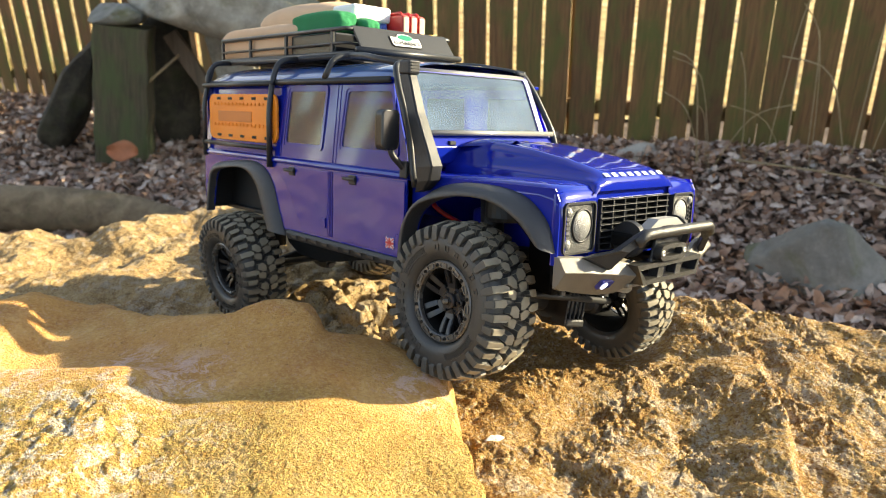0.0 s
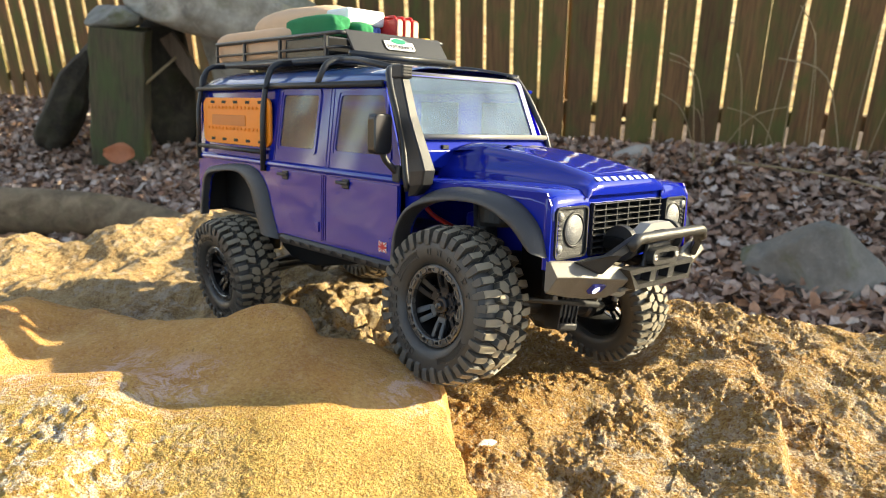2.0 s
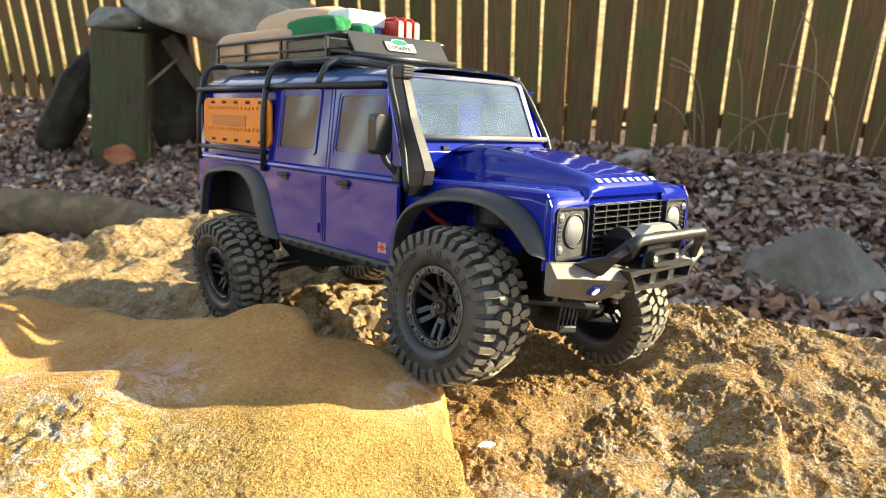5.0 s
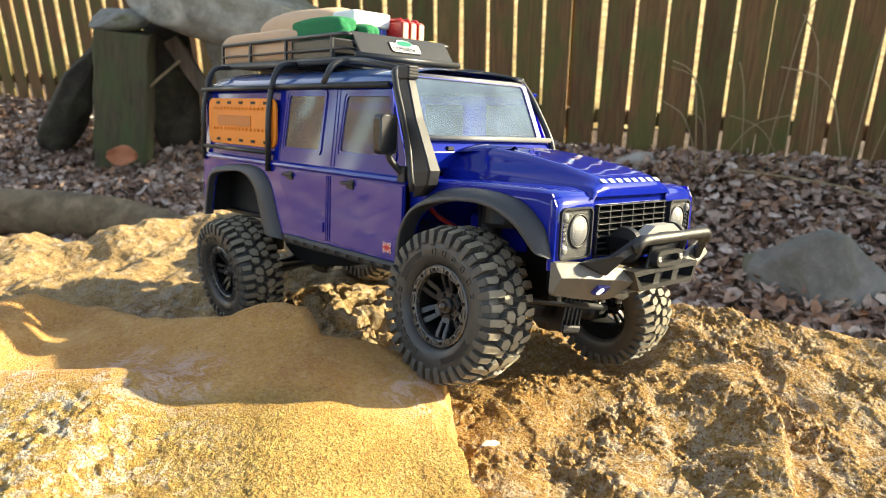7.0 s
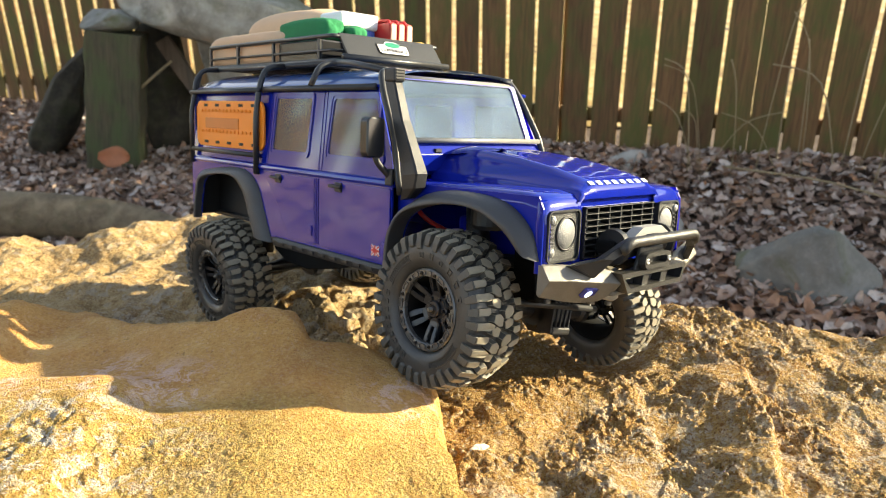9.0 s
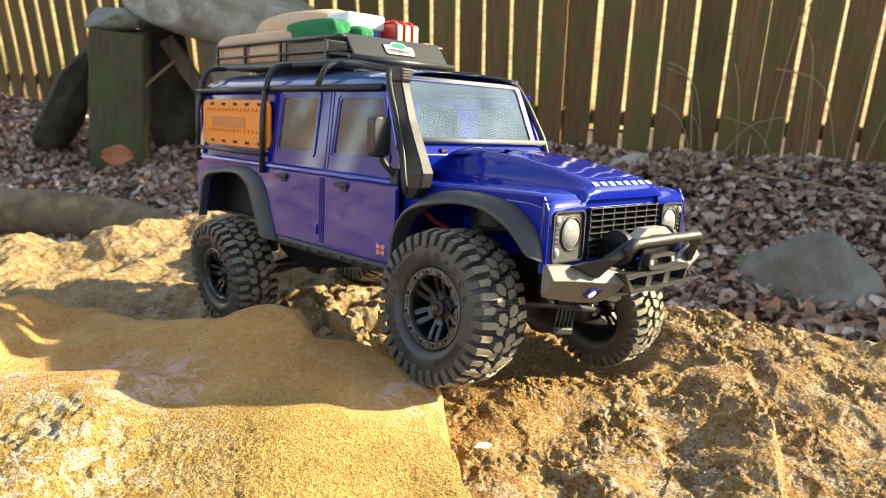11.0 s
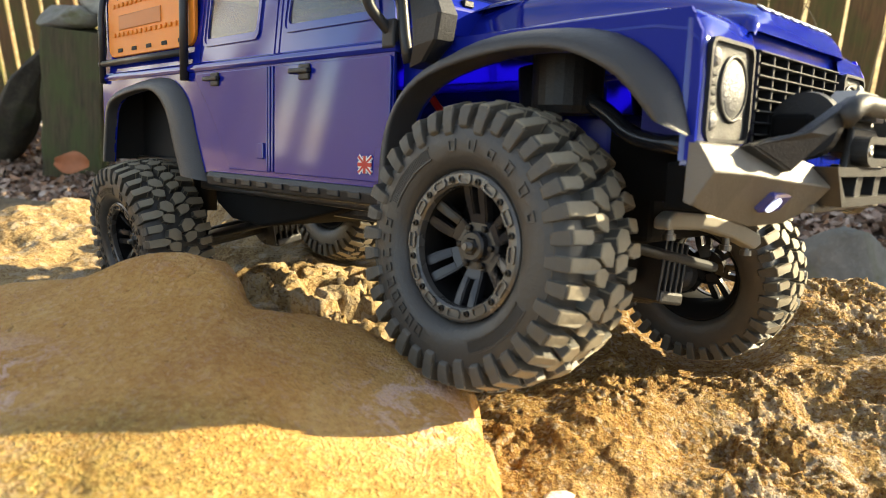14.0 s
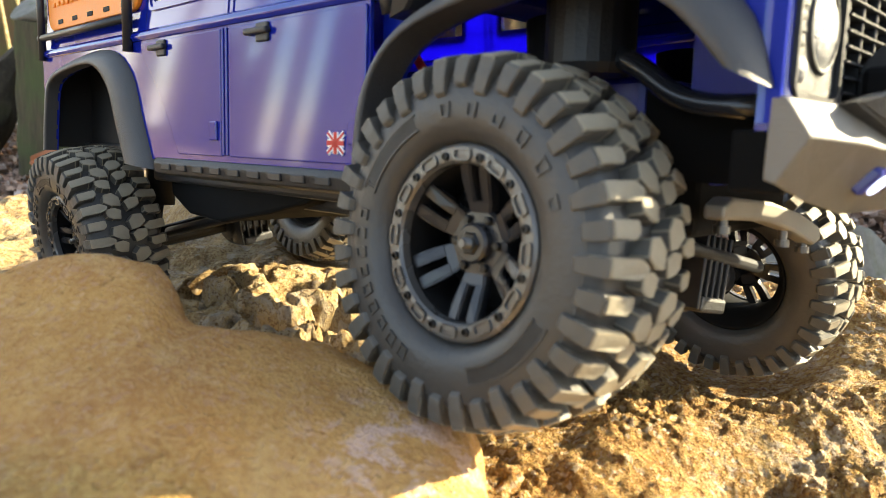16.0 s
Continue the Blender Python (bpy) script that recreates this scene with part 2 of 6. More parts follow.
MIRROR = plain_mat("mirror_glass", (0.8, 0.8, 0.8), 0.04, metal=1.0, vary=0.0)
BLUE_LENS = plain_mat("blue_lens", (0.03, 0.035, 0.2), 0.15)
# vivid blue: sunlight coming through the shell is put into this colour
BLUE_CASE = plain_mat("sunlit_blue_case", (0.008, 0.018, 0.38), 0.3)
RUBBER = plain_mat("tyre_rubber", (0.046, 0.044, 0.041), 0.40, grain=0.45, grain_scale=420.0, vary=0.4)
LUG = plain_mat("scuffed_lug_rubber", (0.09, 0.084, 0.072), 0.5, grain=0.7, grain_scale=320.0, vary=0.5, spec=0.35)
# dust on the tread, made paler still for the sun on it
TREAD = plain_mat("sunlit_dusty_tread_rubber", (0.27, 0.235, 0.172), 0.62, grain=0.7, grain_scale=320.0, vary=0.5, spec=0.3)
RIM = plain_mat("satin_black_rim", (0.024, 0.024, 0.026), 0.24)
# near-black that paints deep shade inside wheels, under and behind parts
PITCH_BLACK = plain_mat("shade_black", (0.004, 0.004, 0.004), 0.85, spec=0.2)
RING = plain_mat("dark_grey_ring", (0.135, 0.132, 0.126), 0.27, metal=0.5, grain=0.2, grain_scale=1000.0)
BOLT = plain_mat("black_bolt", (0.03, 0.03, 0.03), 0.3, metal=0.8)
GLASS = glass_mat("hazy_pane", (0.42, 0.37, 0.34), 0.05, 0.22)
# blue tint paints the sky's reflection into the windscreen
SCREEN = glass_mat("sky_tinted_pane", (0.32, 0.46, 0.60), 0.03, 0.22)
LED, _nt, _b = node_mat("led")
_b.inputs["Base Color"].default_value = (0.6, 0.7, 1.0, 1)
_b.inputs["Emission Color"].default_value = (0.55, 0.65, 1.0, 1)
_b.inputs["Emission Strength"].default_value = 0.9


def wood_mat(name, base, dark, moss, moss_amount, scale=1.0):
    """Weathered board: grain along z, green algae patches, grey wear."""
    m, nt, b = node_mat(name)
    v = coords(nt, (26.0 * scale, 26.0 * scale, 1.6 * scale))
    info = nt.nodes.new("ShaderNodeObjectInfo")
    grain = noise_node(nt, v, 3.0, 7.0, 0.65, 0.6)
    col = ramp_node(nt, grain, [(0.3, dark), (0.55, base), (0.75, tuple(c * 1.35 for c in base))])
    vary = nt.nodes.new("ShaderNodeHueSaturation")
    nt.links.new(value_map(nt, info.outputs["Random"], 0.55, 1.25), vary.inputs["Value"])
    nt.links.new(col, vary.inputs["Color"])
    patch = noise_node(nt, coords(nt, (5.0 * scale, 5.0 * scale, 2.2 * scale)), 1.6, 6.0, 0.65, 0.5)
    col = mix_node(nt, value_map(nt, patch, 0.0, moss_amount, 0.42, 0.66), vary.outputs[0], moss)
    nt.links.new(col, b.inputs["Base Color"])
    b.inputs["Roughness"].default_value = 0.86
    bump_node(nt, b, grain, 0.5, 0.004)
    return m


def island_mat(name, stops, rough=0.8, bump=0.3):
    """Many small pieces in one mesh, each with a shade of its own."""
    m, nt, b = node_mat(name)
    g = nt.nodes.new("ShaderNodeNewGeometry")
    col = ramp_node(nt, g.outputs["Random Per Island"], stops)
    n = noise_node(nt, coords(nt), 60.0, 5.0)
    nt.links.new(mix_node(nt, value_map(nt, n, 0.0, 0.5, 0.4, 0.8), col, (0.06, 0.035, 0.022)), b.inputs["Base Color"])
    b.inputs["Roughness"].default_value = rough
    bump_node(nt, b, n, bump, 0.004)
    return m


def stone_mat(name, a, b_, c, moss, moss_amount, scale=1.0):
    m, nt, b = node_mat(name)
    v = coords(nt, scale)
    n1, n2 = noise_node(nt, v, 7.0, 6.0, 0.6, 0.5), noise_node(nt, v, 60.0, 5.0, 0.65)
    col = ramp_node(nt, n1, [(0.28, a), (0.5, b_), (0.72, c)])
    col = mix_node(nt, value_map(nt, n2, 0.0, 0.45, 0.5, 0.75), col, c)
    n3 = noise_node(nt, v, 4.0, 7.0, 0.7, 0.6)
    col = mix_node(nt, value_map(nt, n3, 0.0, moss_amount, 0.5, 0.64), col, moss)
    nt.links.new(col, b.inputs["Base Color"])
    b.inputs["Roughness"].default_value = 0.9
    bump_node(nt, b, n2, 0.5, 0.006)
    return m


WOOD = wood_mat("weathered_fence_board", (0.205, 0.108, 0.044), (0.095, 0.050, 0.021), (0.098, 0.108, 0.026), 0.9)
PALE_WOOD = wood_mat("pale_weathered_board", (0.17, 0.120, 0.082), (0.09, 0.062, 0.042), (0.10, 0.092, 0.064), 0.5)
POST_WOOD = wood_mat("mossy_timber", (0.13, 0.105, 0.06), (0.06, 0.05, 0.03), (0.075, 0.10, 0.035), 0.9, 1.4)
LOG_BARK = stone_mat("bare_grey_log", (0.085, 0.060, 0.036), (0.18, 0.128, 0.074), (0.29, 0.22, 0.135), (0.08, 0.085, 0.035), 0.4, 2.0)
GREY_STONE = stone_mat("grey_lichened_stone", (0.13, 0.127, 0.11), (0.21, 0.205, 0.18), (0.32, 0.31, 0.28), (0.12, 0.13, 0.055), 0.8)
PALE_STONE = stone_mat("pale_stone", (0.3, 0.27, 0.22), (0.45, 0.42, 0.37), (0.6, 0.57, 0.52), (0.3, 0.2, 0.09), 0.5)
WHITE_STONE = stone_mat("white_quartz", (0.62, 0.58, 0.52), (0.74, 0.71, 0.66), (0.82, 0.80, 0.76), (0.6, 0.5, 0.38), 0.3, 8.0)
# dark mossy stone, darkened to serve also as the hollow's shadow
DARK_STONE = stone_mat("dark_shadow_stone", (0.020, 0.016, 0.011), (0.046, 0.038, 0.025), (0.10, 0.085, 0.055), (0.042, 0.046, 0.016), 0.7)
SLATE = stone_mat("mossy_dark_stone", (0.17, 0.155, 0.125), (0.33, 0.305, 0.25), (0.50, 0.47, 0.39), (0.12, 0.13, 0.05), 0.6)
SOIL = stone_mat("damp_leafy_soil", (0.045, 0.03, 0.022), (0.085, 0.055, 0.038), (0.15, 0.10, 0.07), (0.11, 0.065, 0.045), 0.5, 2.0)
DRY_GRASS, _nt, _b = node_mat("dry_grass")
_v = coords(_nt)
_n = noise_node(_nt, _v, 2.2, 7.0, 0.75, 0.8)
_c = ramp_node(_nt, _n, [(0.34, (0.12, 0.07, 0.025)), (0.44, (0.36, 0.23, 0.075)), (0.53, (0.52, 0.37, 0.13)), (0.64, (0.70, 0.58, 0.34))])
_nt.links.new(mix_node(_nt, value_map(_nt, noise_node(_nt, _v, 14.0, 4.0, 0.7), 0.0, 0.5, 0.45, 0.65), _c, (0.2, 0.13, 0.05)), _b.inputs["Base Color"])
_b.inputs["Roughness"].default_value = 0.9
LITTER = island_mat("dead_leaves", [(0.0, (0.13, 0.075, 0.048)), (0.22, (0.34, 0.21, 0.145)), (0.45, (0.52, 0.40, 0.32)), (0.65, (0.46, 0.23, 0.115)), (0.82, (0.70, 0.60, 0.52)), (1.0, (0.25, 0.13, 0.085))])
RUST_LEAF = plain_mat("rust_leaf", (0.42, 0.15, 0.065), 0.7, vary=0.25)
STRAW = plain_mat("dry_stem", (0.33, 0.25, 0.14), 0.7, vary=0.25)
CANVAS = plain_mat("tan_canvas", (0.64, 0.43, 0.27), 0.85, grain=0.35, grain_scale=900.0)
GREEN_CLOTH = plain_mat("green_felt", (0.012, 0.19, 0.07), 0.9, grain=0.7, grain_scale=700.0, vary=0.25)
COOLER_BLUE = plain_mat("cooler_blue", (0.11, 0.16, 0.55), 0.4)
CAN_FACE = plain_mat("pale_red_can", (0.72, 0.40, 0.28), 0.4, vary=0.2)
YELLOW = plain_mat("yellow_plastic", (0.75, 0.5, 0.03), 0.4)

# ---- mesh helpers ----
def part(name, bm, material, parent=None, label="", smooth=False):
    """Link a bmesh as one mesh object, under a thing or a part."""
    me = bpy.data.meshes.new(name)
    bm.normal_update()
    bm.to_mesh(me)
    bm.free()
    for mt in material if isinstance(material, (list, tuple)) else [material]:
        me.materials.append(mt)
    if smooth:
        for p in me.polygons:
            p.use_smooth = True
    ob = new(name, me)
    if parent is not None:
        ob.parent = parent
    if label:
        ob["label"] = label
    return ob


def thing(name, m, label, category, group="", kind=""):
    ob = new(name)
    ob.empty_display_size = 0.02
    ob.matrix_world = m
    return tagged(ob, label, category, group, kind)


def lattice_hash(i, j, k, seed):
    h = (i * 374761393 + j * 668265263 + k * 2147483647 + seed * 974634777) & 0xFFFFFFFF
    h = ((h ^ (h >> 13)) * 1274126177) & 0xFFFFFFFF
    return ((h ^ (h >> 16)) & 0xFFFF) / 65535.0


def vnoise(x, y, seed=0):
    """Smooth gradient noise of numpy arrays, about 0 to 1."""
    xi, yi = np.floor(x).astype(np.int64), np.floor(y).astype(np.int64)
    fx, fy = x - xi, y - yi
    ux, uy = fx * fx * fx * (fx * (fx * 6 - 15) + 10), fy * fy * fy * (fy * (fy * 6 - 15) + 10)
    z = np.zeros_like(xi)

    def corner(i, j):
        a = lattice_hash(xi + i, yi + j, z, seed) * 6.2832
        return np.cos(a) * (fx - i) + np.sin(a) * (fy - j)
    low = corner(0, 0) * (1 - ux) + corner(1, 0) * ux
    high = corner(0, 1) * (1 - ux) + corner(1, 1) * ux
    return np.clip(0.5 + 0.85 * (low * (1 - uy) + high * uy), 0, 1)


def facets(x, y, scale, seed=0):
    """Broken faces: each cell has a height and a slope of its own, about -1 to 1."""
    x, y = x * scale, y * scale
    xi, yi = np.floor(x).astype(np.int64), np.floor(y).astype(np.int64)
    best, out = np.full(x.shape, 1e9), np.zeros_like(x)
    z = np.zeros_like(xi)
    for i in (-1, 0, 1):
        for j in (-1, 0, 1):
            cx, cy = xi + i + lattice_hash(xi + i, yi + j, z, seed), yi + j + lattice_hash(xi + i, yi + j, z + 1, seed)
            d = (x - cx) ** 2 + (y - cy) ** 2
            near = d < best
            h = lattice_hash(xi + i, yi + j, z + 2, seed) * 2 - 1
            gx, gy = lattice_hash(xi + i, yi + j, z + 3, seed) - 0.5, lattice_hash(xi + i, yi + j, z + 4, seed) - 0.5
            out = np.where(near, 0.6 * h + 1.4 * (gx * (x - cx) + gy * (y - cy)), out)
            best = np.where(near, d, best)
    return out


def fbm(x, y, scale, octaves=5, gain=0.5, seed=0, ridged=False):
    """Summed noise, about -1 to 1. Each octave is turned, so that no grid shows."""
    out, amp, tot = np.zeros_like(x), 1.0, 0.0
    for o in range(octaves):
        a = 0.6 + o * 1.1
        xr, yr = (x * math.cos(a) - y * math.sin(a)) * scale, (x * math.sin(a) + y * math.cos(a)) * scale
        n = vnoise(xr, yr, seed + o) * 2 - 1
        if ridged:
            n = 1 - 2 * np.abs(n)
        out, tot, amp, scale = out + n * amp, tot + amp, amp * gain, scale * 2.03
    return out / tot


def sheet(name, x0, x1, y0, y1, step, height, material, keep=None, smooth=True):
    """A mesh over a grid with height(x, y)."""
    nx, ny = max(2, int((x1 - x0) / step)), max(2, int((y1 - y0) / step))
    gx, gy = np.meshgrid(np.linspace(x0, x1, nx), np.linspace(y0, y1, ny))
    gz = height(gx, gy)
    verts = np.stack([gx, gy, gz], -1).reshape(-1, 3)
    idx = np.arange(nx * ny).reshape(ny, nx)
    quads = np.stack([idx[:-1, :-1], idx[:-1, 1:], idx[1:, 1:], idx[1:, :-1]], -1).reshape(-1, 4)
    if keep is not None:
        ok = keep(gx, gy, gz).reshape(-1)
        quads = quads[ok[quads].any(axis=1)]
    me = bpy.data.meshes.new(name)
    me.from_pydata(verts.tolist(), [], quads.tolist())
    me.materials.append(material)
    if smooth:
        me.polygons.foreach_set("use_smooth", [True] * len(me.polygons))
    return new(name, me)


def sstep(a, b, v):
    t = np.clip((v - a) / (b - a), 0, 1)
    return t * t * (3 - 2 * t)


def outline_distance(x, y, pts):
    """Signed distance to a closed outline, positive inside."""
    best, inside = np.full(x.shape, 1e9), np.zeros(x.shape, bool)
    for (ax, ay), (bx, by) in zip(pts, pts[1:] + pts[:1]):
        dx, dy = bx - ax, by - ay
        t = np.clip(((x - ax) * dx + (y - ay) * dy) / (dx * dx + dy * dy), 0, 1)
        best = np.minimum(best, np.hypot(x - ax - t * dx, y - ay - t * dy))
        cross = ((ay > y) != (by > y)) & (x < (bx - ax) * (y - ay) / (by - ay + 1e-12) + ax)
        inside ^= cross
    return np.where(inside, best, -best)


# ---- ground ----
GROUND = -0.64


def fence_line(x):
    return 3.183 - 0.448 * x


def ground_height(x, y):
    bank = (0.02 + 0.08 * sstep(-1.8, 0.2, x) - 0.055 * sstep(-0.1, 0.3, x) * sstep(2.0, 0.9, x)) * np.exp(-((y - fence_line(x) + 0.25) / 0.35) ** 2)
    return GROUND - 0.02 + 0.014 * np.clip(x, -4, 2) * sstep(0.5, 2.5, y) + bank + 0.03 * fbm(x, y, 0.7, 3, seed=40) + 0.02 * fbm(x, y, 6.0, 4, seed=41)


ground = sheet("ground", -14, 14, -8, 18, 0.06, ground_height, SOIL)
tagged(ground, "brown leaf litter over soil in a garden", "ground", kind="structure")
far_ground = sheet("lawn", -60, 60, 3.4, 70, 0.8, lambda x, y: GROUND + 0.03 + 0.01 * np.maximum(0, y - 9) + 0.03 * fbm(x, y, 0.3, 3, seed=45) - 1.5 * (y < fence_line(x) + 0.35), DRY_GRASS)
tagged(far_ground, "sunlit dry lawn beyond the fence", "lawn", kind="structure")

# ---- rocks ----
SLAB = [(-0.62, -0.165), (-0.30, -0.148), (-0.262, -0.128), (-0.235, -0.114), (-0.15, -0.150), (-0.118, -0.160), (-0.095, -0.147), (-0.064, -0.151), (-0.050, -0.168),
        (-0.012, -0.158), (0.020, -0.172), (0.033, -0.190), (0.034, -0.215), (0.038, -0.245), (0.045, -0.271), (0.051, -0.300), (0.051, -0.326), (0.0, -0.338), (-0.10, -0.362), (-0.62, -0.43)]
WHEEL_SPOTS = ((-0.1790, 0.0405, -0.089), (-0.0440, 0.1780, -0.084), (0.1750, -0.0610, -0.060))


def settle_wheels(x, y, z):
    """Hollows where the wheels stand."""
    for wx, wy, wz in WHEEL_SPOTS:
        k = np.exp(-(((x - wx) ** 2 + (y - wy) ** 2) / 0.042 ** 2) ** 1.5)
        z = z * (1 - k) + np.minimum(z, wz) * k
    return z


def slab_height(x, y):
    wx = x + 0.0045 * fbm(x, y, 45, 3, seed=3)
    wy = y + 0.0045 * fbm(x, y, 45, 3, seed=7)
    d = outline_distance(wx, wy, SLAB)
    top = 0.034 - 0.028 * sstep(-0.07, 0.042, x) + 0.003 * fbm(x, y, 9, 3, seed=1)
    top += 0.010 * np.exp(-(((x + 0.088) / 0.035) ** 2 + ((y + 0.158) / 0.02) ** 2)) * sstep(-0.052, -0.066, x) - 0.012 * sstep(-0.235, -0.18, y) * sstep(-0.13, -0.20, x) * sstep(-0.275, -0.235, x) + 0.008 * sstep(-0.24, -0.28, x) + 0.016 * sstep(-0.215, -0.245, y) * sstep(-0.12, -0.17, x) - 0.004 * sstep(-0.2, -0.26, y) * sstep(-0.02, -0.1, x) + 0.006 * sstep(-0.215, -0.165, y) * sstep(-0.050, -0.060, x)
    lit = 1 - sstep(-0.29, -0.25, y)
    crust = sstep(-0.10, -0.16, x) * lit
    top += (0.0003 + 0.0007 * lit) * fbm(x, y, 70, 4, 0.6, seed=2) + crust * (0.0016 * facets(x + 0.010 * fbm(x, y, 40, 3, seed=93), y + 0.010 * fbm(x, y, 40, 3, seed=97), 26, 60) + 0.0007 * facets(x + 0.003 * fbm(x, y, 90, 2, seed=98), y, 95, 61))
    top += 0.0006 * lit * facets(x + 0.003 * fbm(x, y, 120, 2, seed=69), y, 330, 64) + 0.0008 * lit * fbm(x, y, 430, 2, 0.7, seed=68)
    top -= 0.0022 * sstep(0.10, 0.02, np.abs(fbm(x, y, 14, 4, 0.55, seed=66))) * crust
    edge = sstep(0.0, -1.0, d / (0.010 + 0.012 * sstep(-0.262, -0.240, y) * sstep(0.01, 0.025, x) + 0.05 * sstep(-0.29, -0.32, y) * sstep(0.062, 0.02, x)))
    return top - 0.003 * sstep(0.010, 0.0, d) - 0.13 * edge


slab = sheet("stone_slab", -0.62, 0.085, -0.47, -0.09, 0.0010, slab_height, ROCK_SLAB, keep=lambda x, y, z: z > -0.09)
tagged(slab, "flat ochre sandstone slab under the front wheel", "rock")


def right_height(x, y):
    back = 0.004 - 0.40 * np.clip(x - 0.25, 0, 1) + 0.012 * fbm(x, y, 12, 2, seed=17)
    d = np.minimum(back - y, 0.62 - x)
    z = -0.034 + 0.008 * fbm(x, y, 7, 3, seed=11) - 0.02 * sstep(-0.25, -0.5, y) - 0.003 * sstep(0.10, 0.03, x)
    wx, wy = x + 0.006 * fbm(x, y, 50, 3, seed=91), y + 0.006 * fbm(x, y, 50, 3, seed=92)
    rough = 0.10 + 1.5 * sstep(0.38, 0.72, vnoise(x * 19 + 0.3 * fbm(x, y, 40, 2, seed=16), y * 19, 79))
    z += 0.0095 * fbm(x, y, 15, 3, 0.5, seed=12) + 0.0019 * facets(wx, wy, 45, 3) * rough + 0.0015 * facets(wx, wy, 105, 5) * rough
    z += 0.0015 * facets(wx, wy, 250, 7) * rough + (0.0008 + 0.0012 * rough) * fbm(x, y, 75, 4, 0.66, seed=13) + 0.0007 * fbm(x, y, 360, 2, 0.7, seed=14) - 0.002 * sstep(0.58, 0.72, vnoise(x * 42, y * 42, 77))
    # long step in the surface, its broken face towards the light
    crest = 0.279 + (y + 0.15) * 0.22 + 0.003 * np.sin(y * 55) + 0.003 * fbm(x, y, 45, 3, seed=15)
    z += 0.017 * sstep(0.005, -0.005, x - crest) * sstep(-0.08, -0.15, y) * sstep(crest - 0.07, crest, x) - 0.05 * (np.minimum(x, crest + 0.01) - 0.2) * sstep(-0.08, -0.16, y)
    z -= 0.010 * sstep(-0.16, -0.07, y) * sstep(0.25, 0.17, x)
    z = settle_wheels(x, y, z)
    return z - 0.55 * sstep(0.004, -0.20, d) ** 1.1


boulder = sheet("rough_boulder", 0.0, 0.66, -0.48, 0.14, 0.0010, right_height, ROCK_ROUGH, keep=lambda x, y, z: z > -0.4)
tagged(boulder, "rough rusty sandstone boulder with broken crust", "rock")


def rear_height(x, y):
    left = sstep(-0.14, -0.26, x)
    z = -0.095 + 0.05 * sstep(0.02, 0.26, y) * (1 - left) - 0.02 * left * sstep(0.15, 0.5, y) + 0.018 * fbm(x, y, 6, 3, seed=21)
    z += 0.027 * fbm(x, y, 9, 4, 0.5, seed=80) + 0.002 * facets(x + 0.008 * fbm(x, y, 30, 2, seed=95), y, 36, 84)
    mound = np.exp(-(((x + 0.055) / 0.125) ** 2 + ((y - 0.0) / 0.12) ** 2) ** 1.8)
    z = z * (1 - mound) + mound * (-0.038 + 0.010 * fbm(x, y, 9, 2, seed=29))
    pits = sstep(0.50, 0.66, vnoise(x * 34 + 3.3, y * 34, 88)) + 0.6 * sstep(0.55, 0.7, vnoise(x * 75, y * 75, 89))
    z += mound * (0.006 * fbm(x, y, 45, 4, 0.62, seed=90) + 0.003 * facets(x, y, 90, 94) - 0.020 * pits)
    z += 0.002 * fbm(x, y, 110, 3, 0.6, seed=24)
    z = settle_wheels(x, y, z)
    d = np.minimum(np.minimum(0.40 + 0.22 * sstep(-0.50, -0.26, x) - y + 0.04 * fbm(x, y, 5, 3, seed=25), x + 0.85), 0.13 - x)
    return z - 0.55 * sstep(0.01, -0.16, d)


rear_rock = sheet("weathered_boulder", -1.0, 0.24, -0.17, 0.80, 0.0026, rear_height, ROCK_REAR, keep=lambda x, y, z: z > -0.5)
tagged(rear_rock, "weathered ochre boulder with deep pits", "rock")


# walls added out of view for the car's reflections: boards to the south, a tall uneven paling to the west
bm = bmesh.new()
vs = [bm.verts.new((x, y, z)) for z in (GROUND - 0.2, 1.3) for x, y in ((-13.9, -8.0), (13.9, -8.0), (13.9, -7.9), (-13.9, -7.9))]
for f in ((0, 3, 2, 1), (4, 5, 6, 7), (0, 1, 5, 4), (1, 2, 6, 5), (2, 3, 7, 6), (3, 0, 4, 7)):
    bm.faces.new([vs[i] for i in f])
tagged(part("wall_south", bm, PALE_WOOD), "plain pale board wall added out of view for reflections", "wall", kind="structure")
paling = thing("wall_west", pose(-13.85, 0.6, GROUND, 0, 0, 90), "tall uneven paling added out of view for the car to reflect", "wall", kind="structure")
rng = random.Random(77)
px = -8.6
while px < 8.6:
    pw, ph = rng.uniform(0.12, 0.34), rng.uniform(1.8, 3.4) + rng.choice((0.0, 0.0, 1.2, 2.4))
    bm = bmesh.new()
    vs = [bm.verts.new((x, y, z)) for z, q in ((-0.2, 1.0), (ph * 0.7, 0.95), (ph, 0.55)) for x, y in ((px, -0.03), (px + pw * q, -0.03), (px + pw * q, 0.03), (px, 0.03))]
    for a in (0, 4):
        for k in range(4):
            bm.faces.new((vs[a + k], vs[a + (k + 1) % 4], vs[a + 4 + (k + 1) % 4], vs[a + 4 + k]))
    bm.faces.new(vs[8:])
    part("paling_board", bm, PALE_WOOD, paling)
    px += pw + rng.choice((0.01, 0.02, 0.02, 0.3))

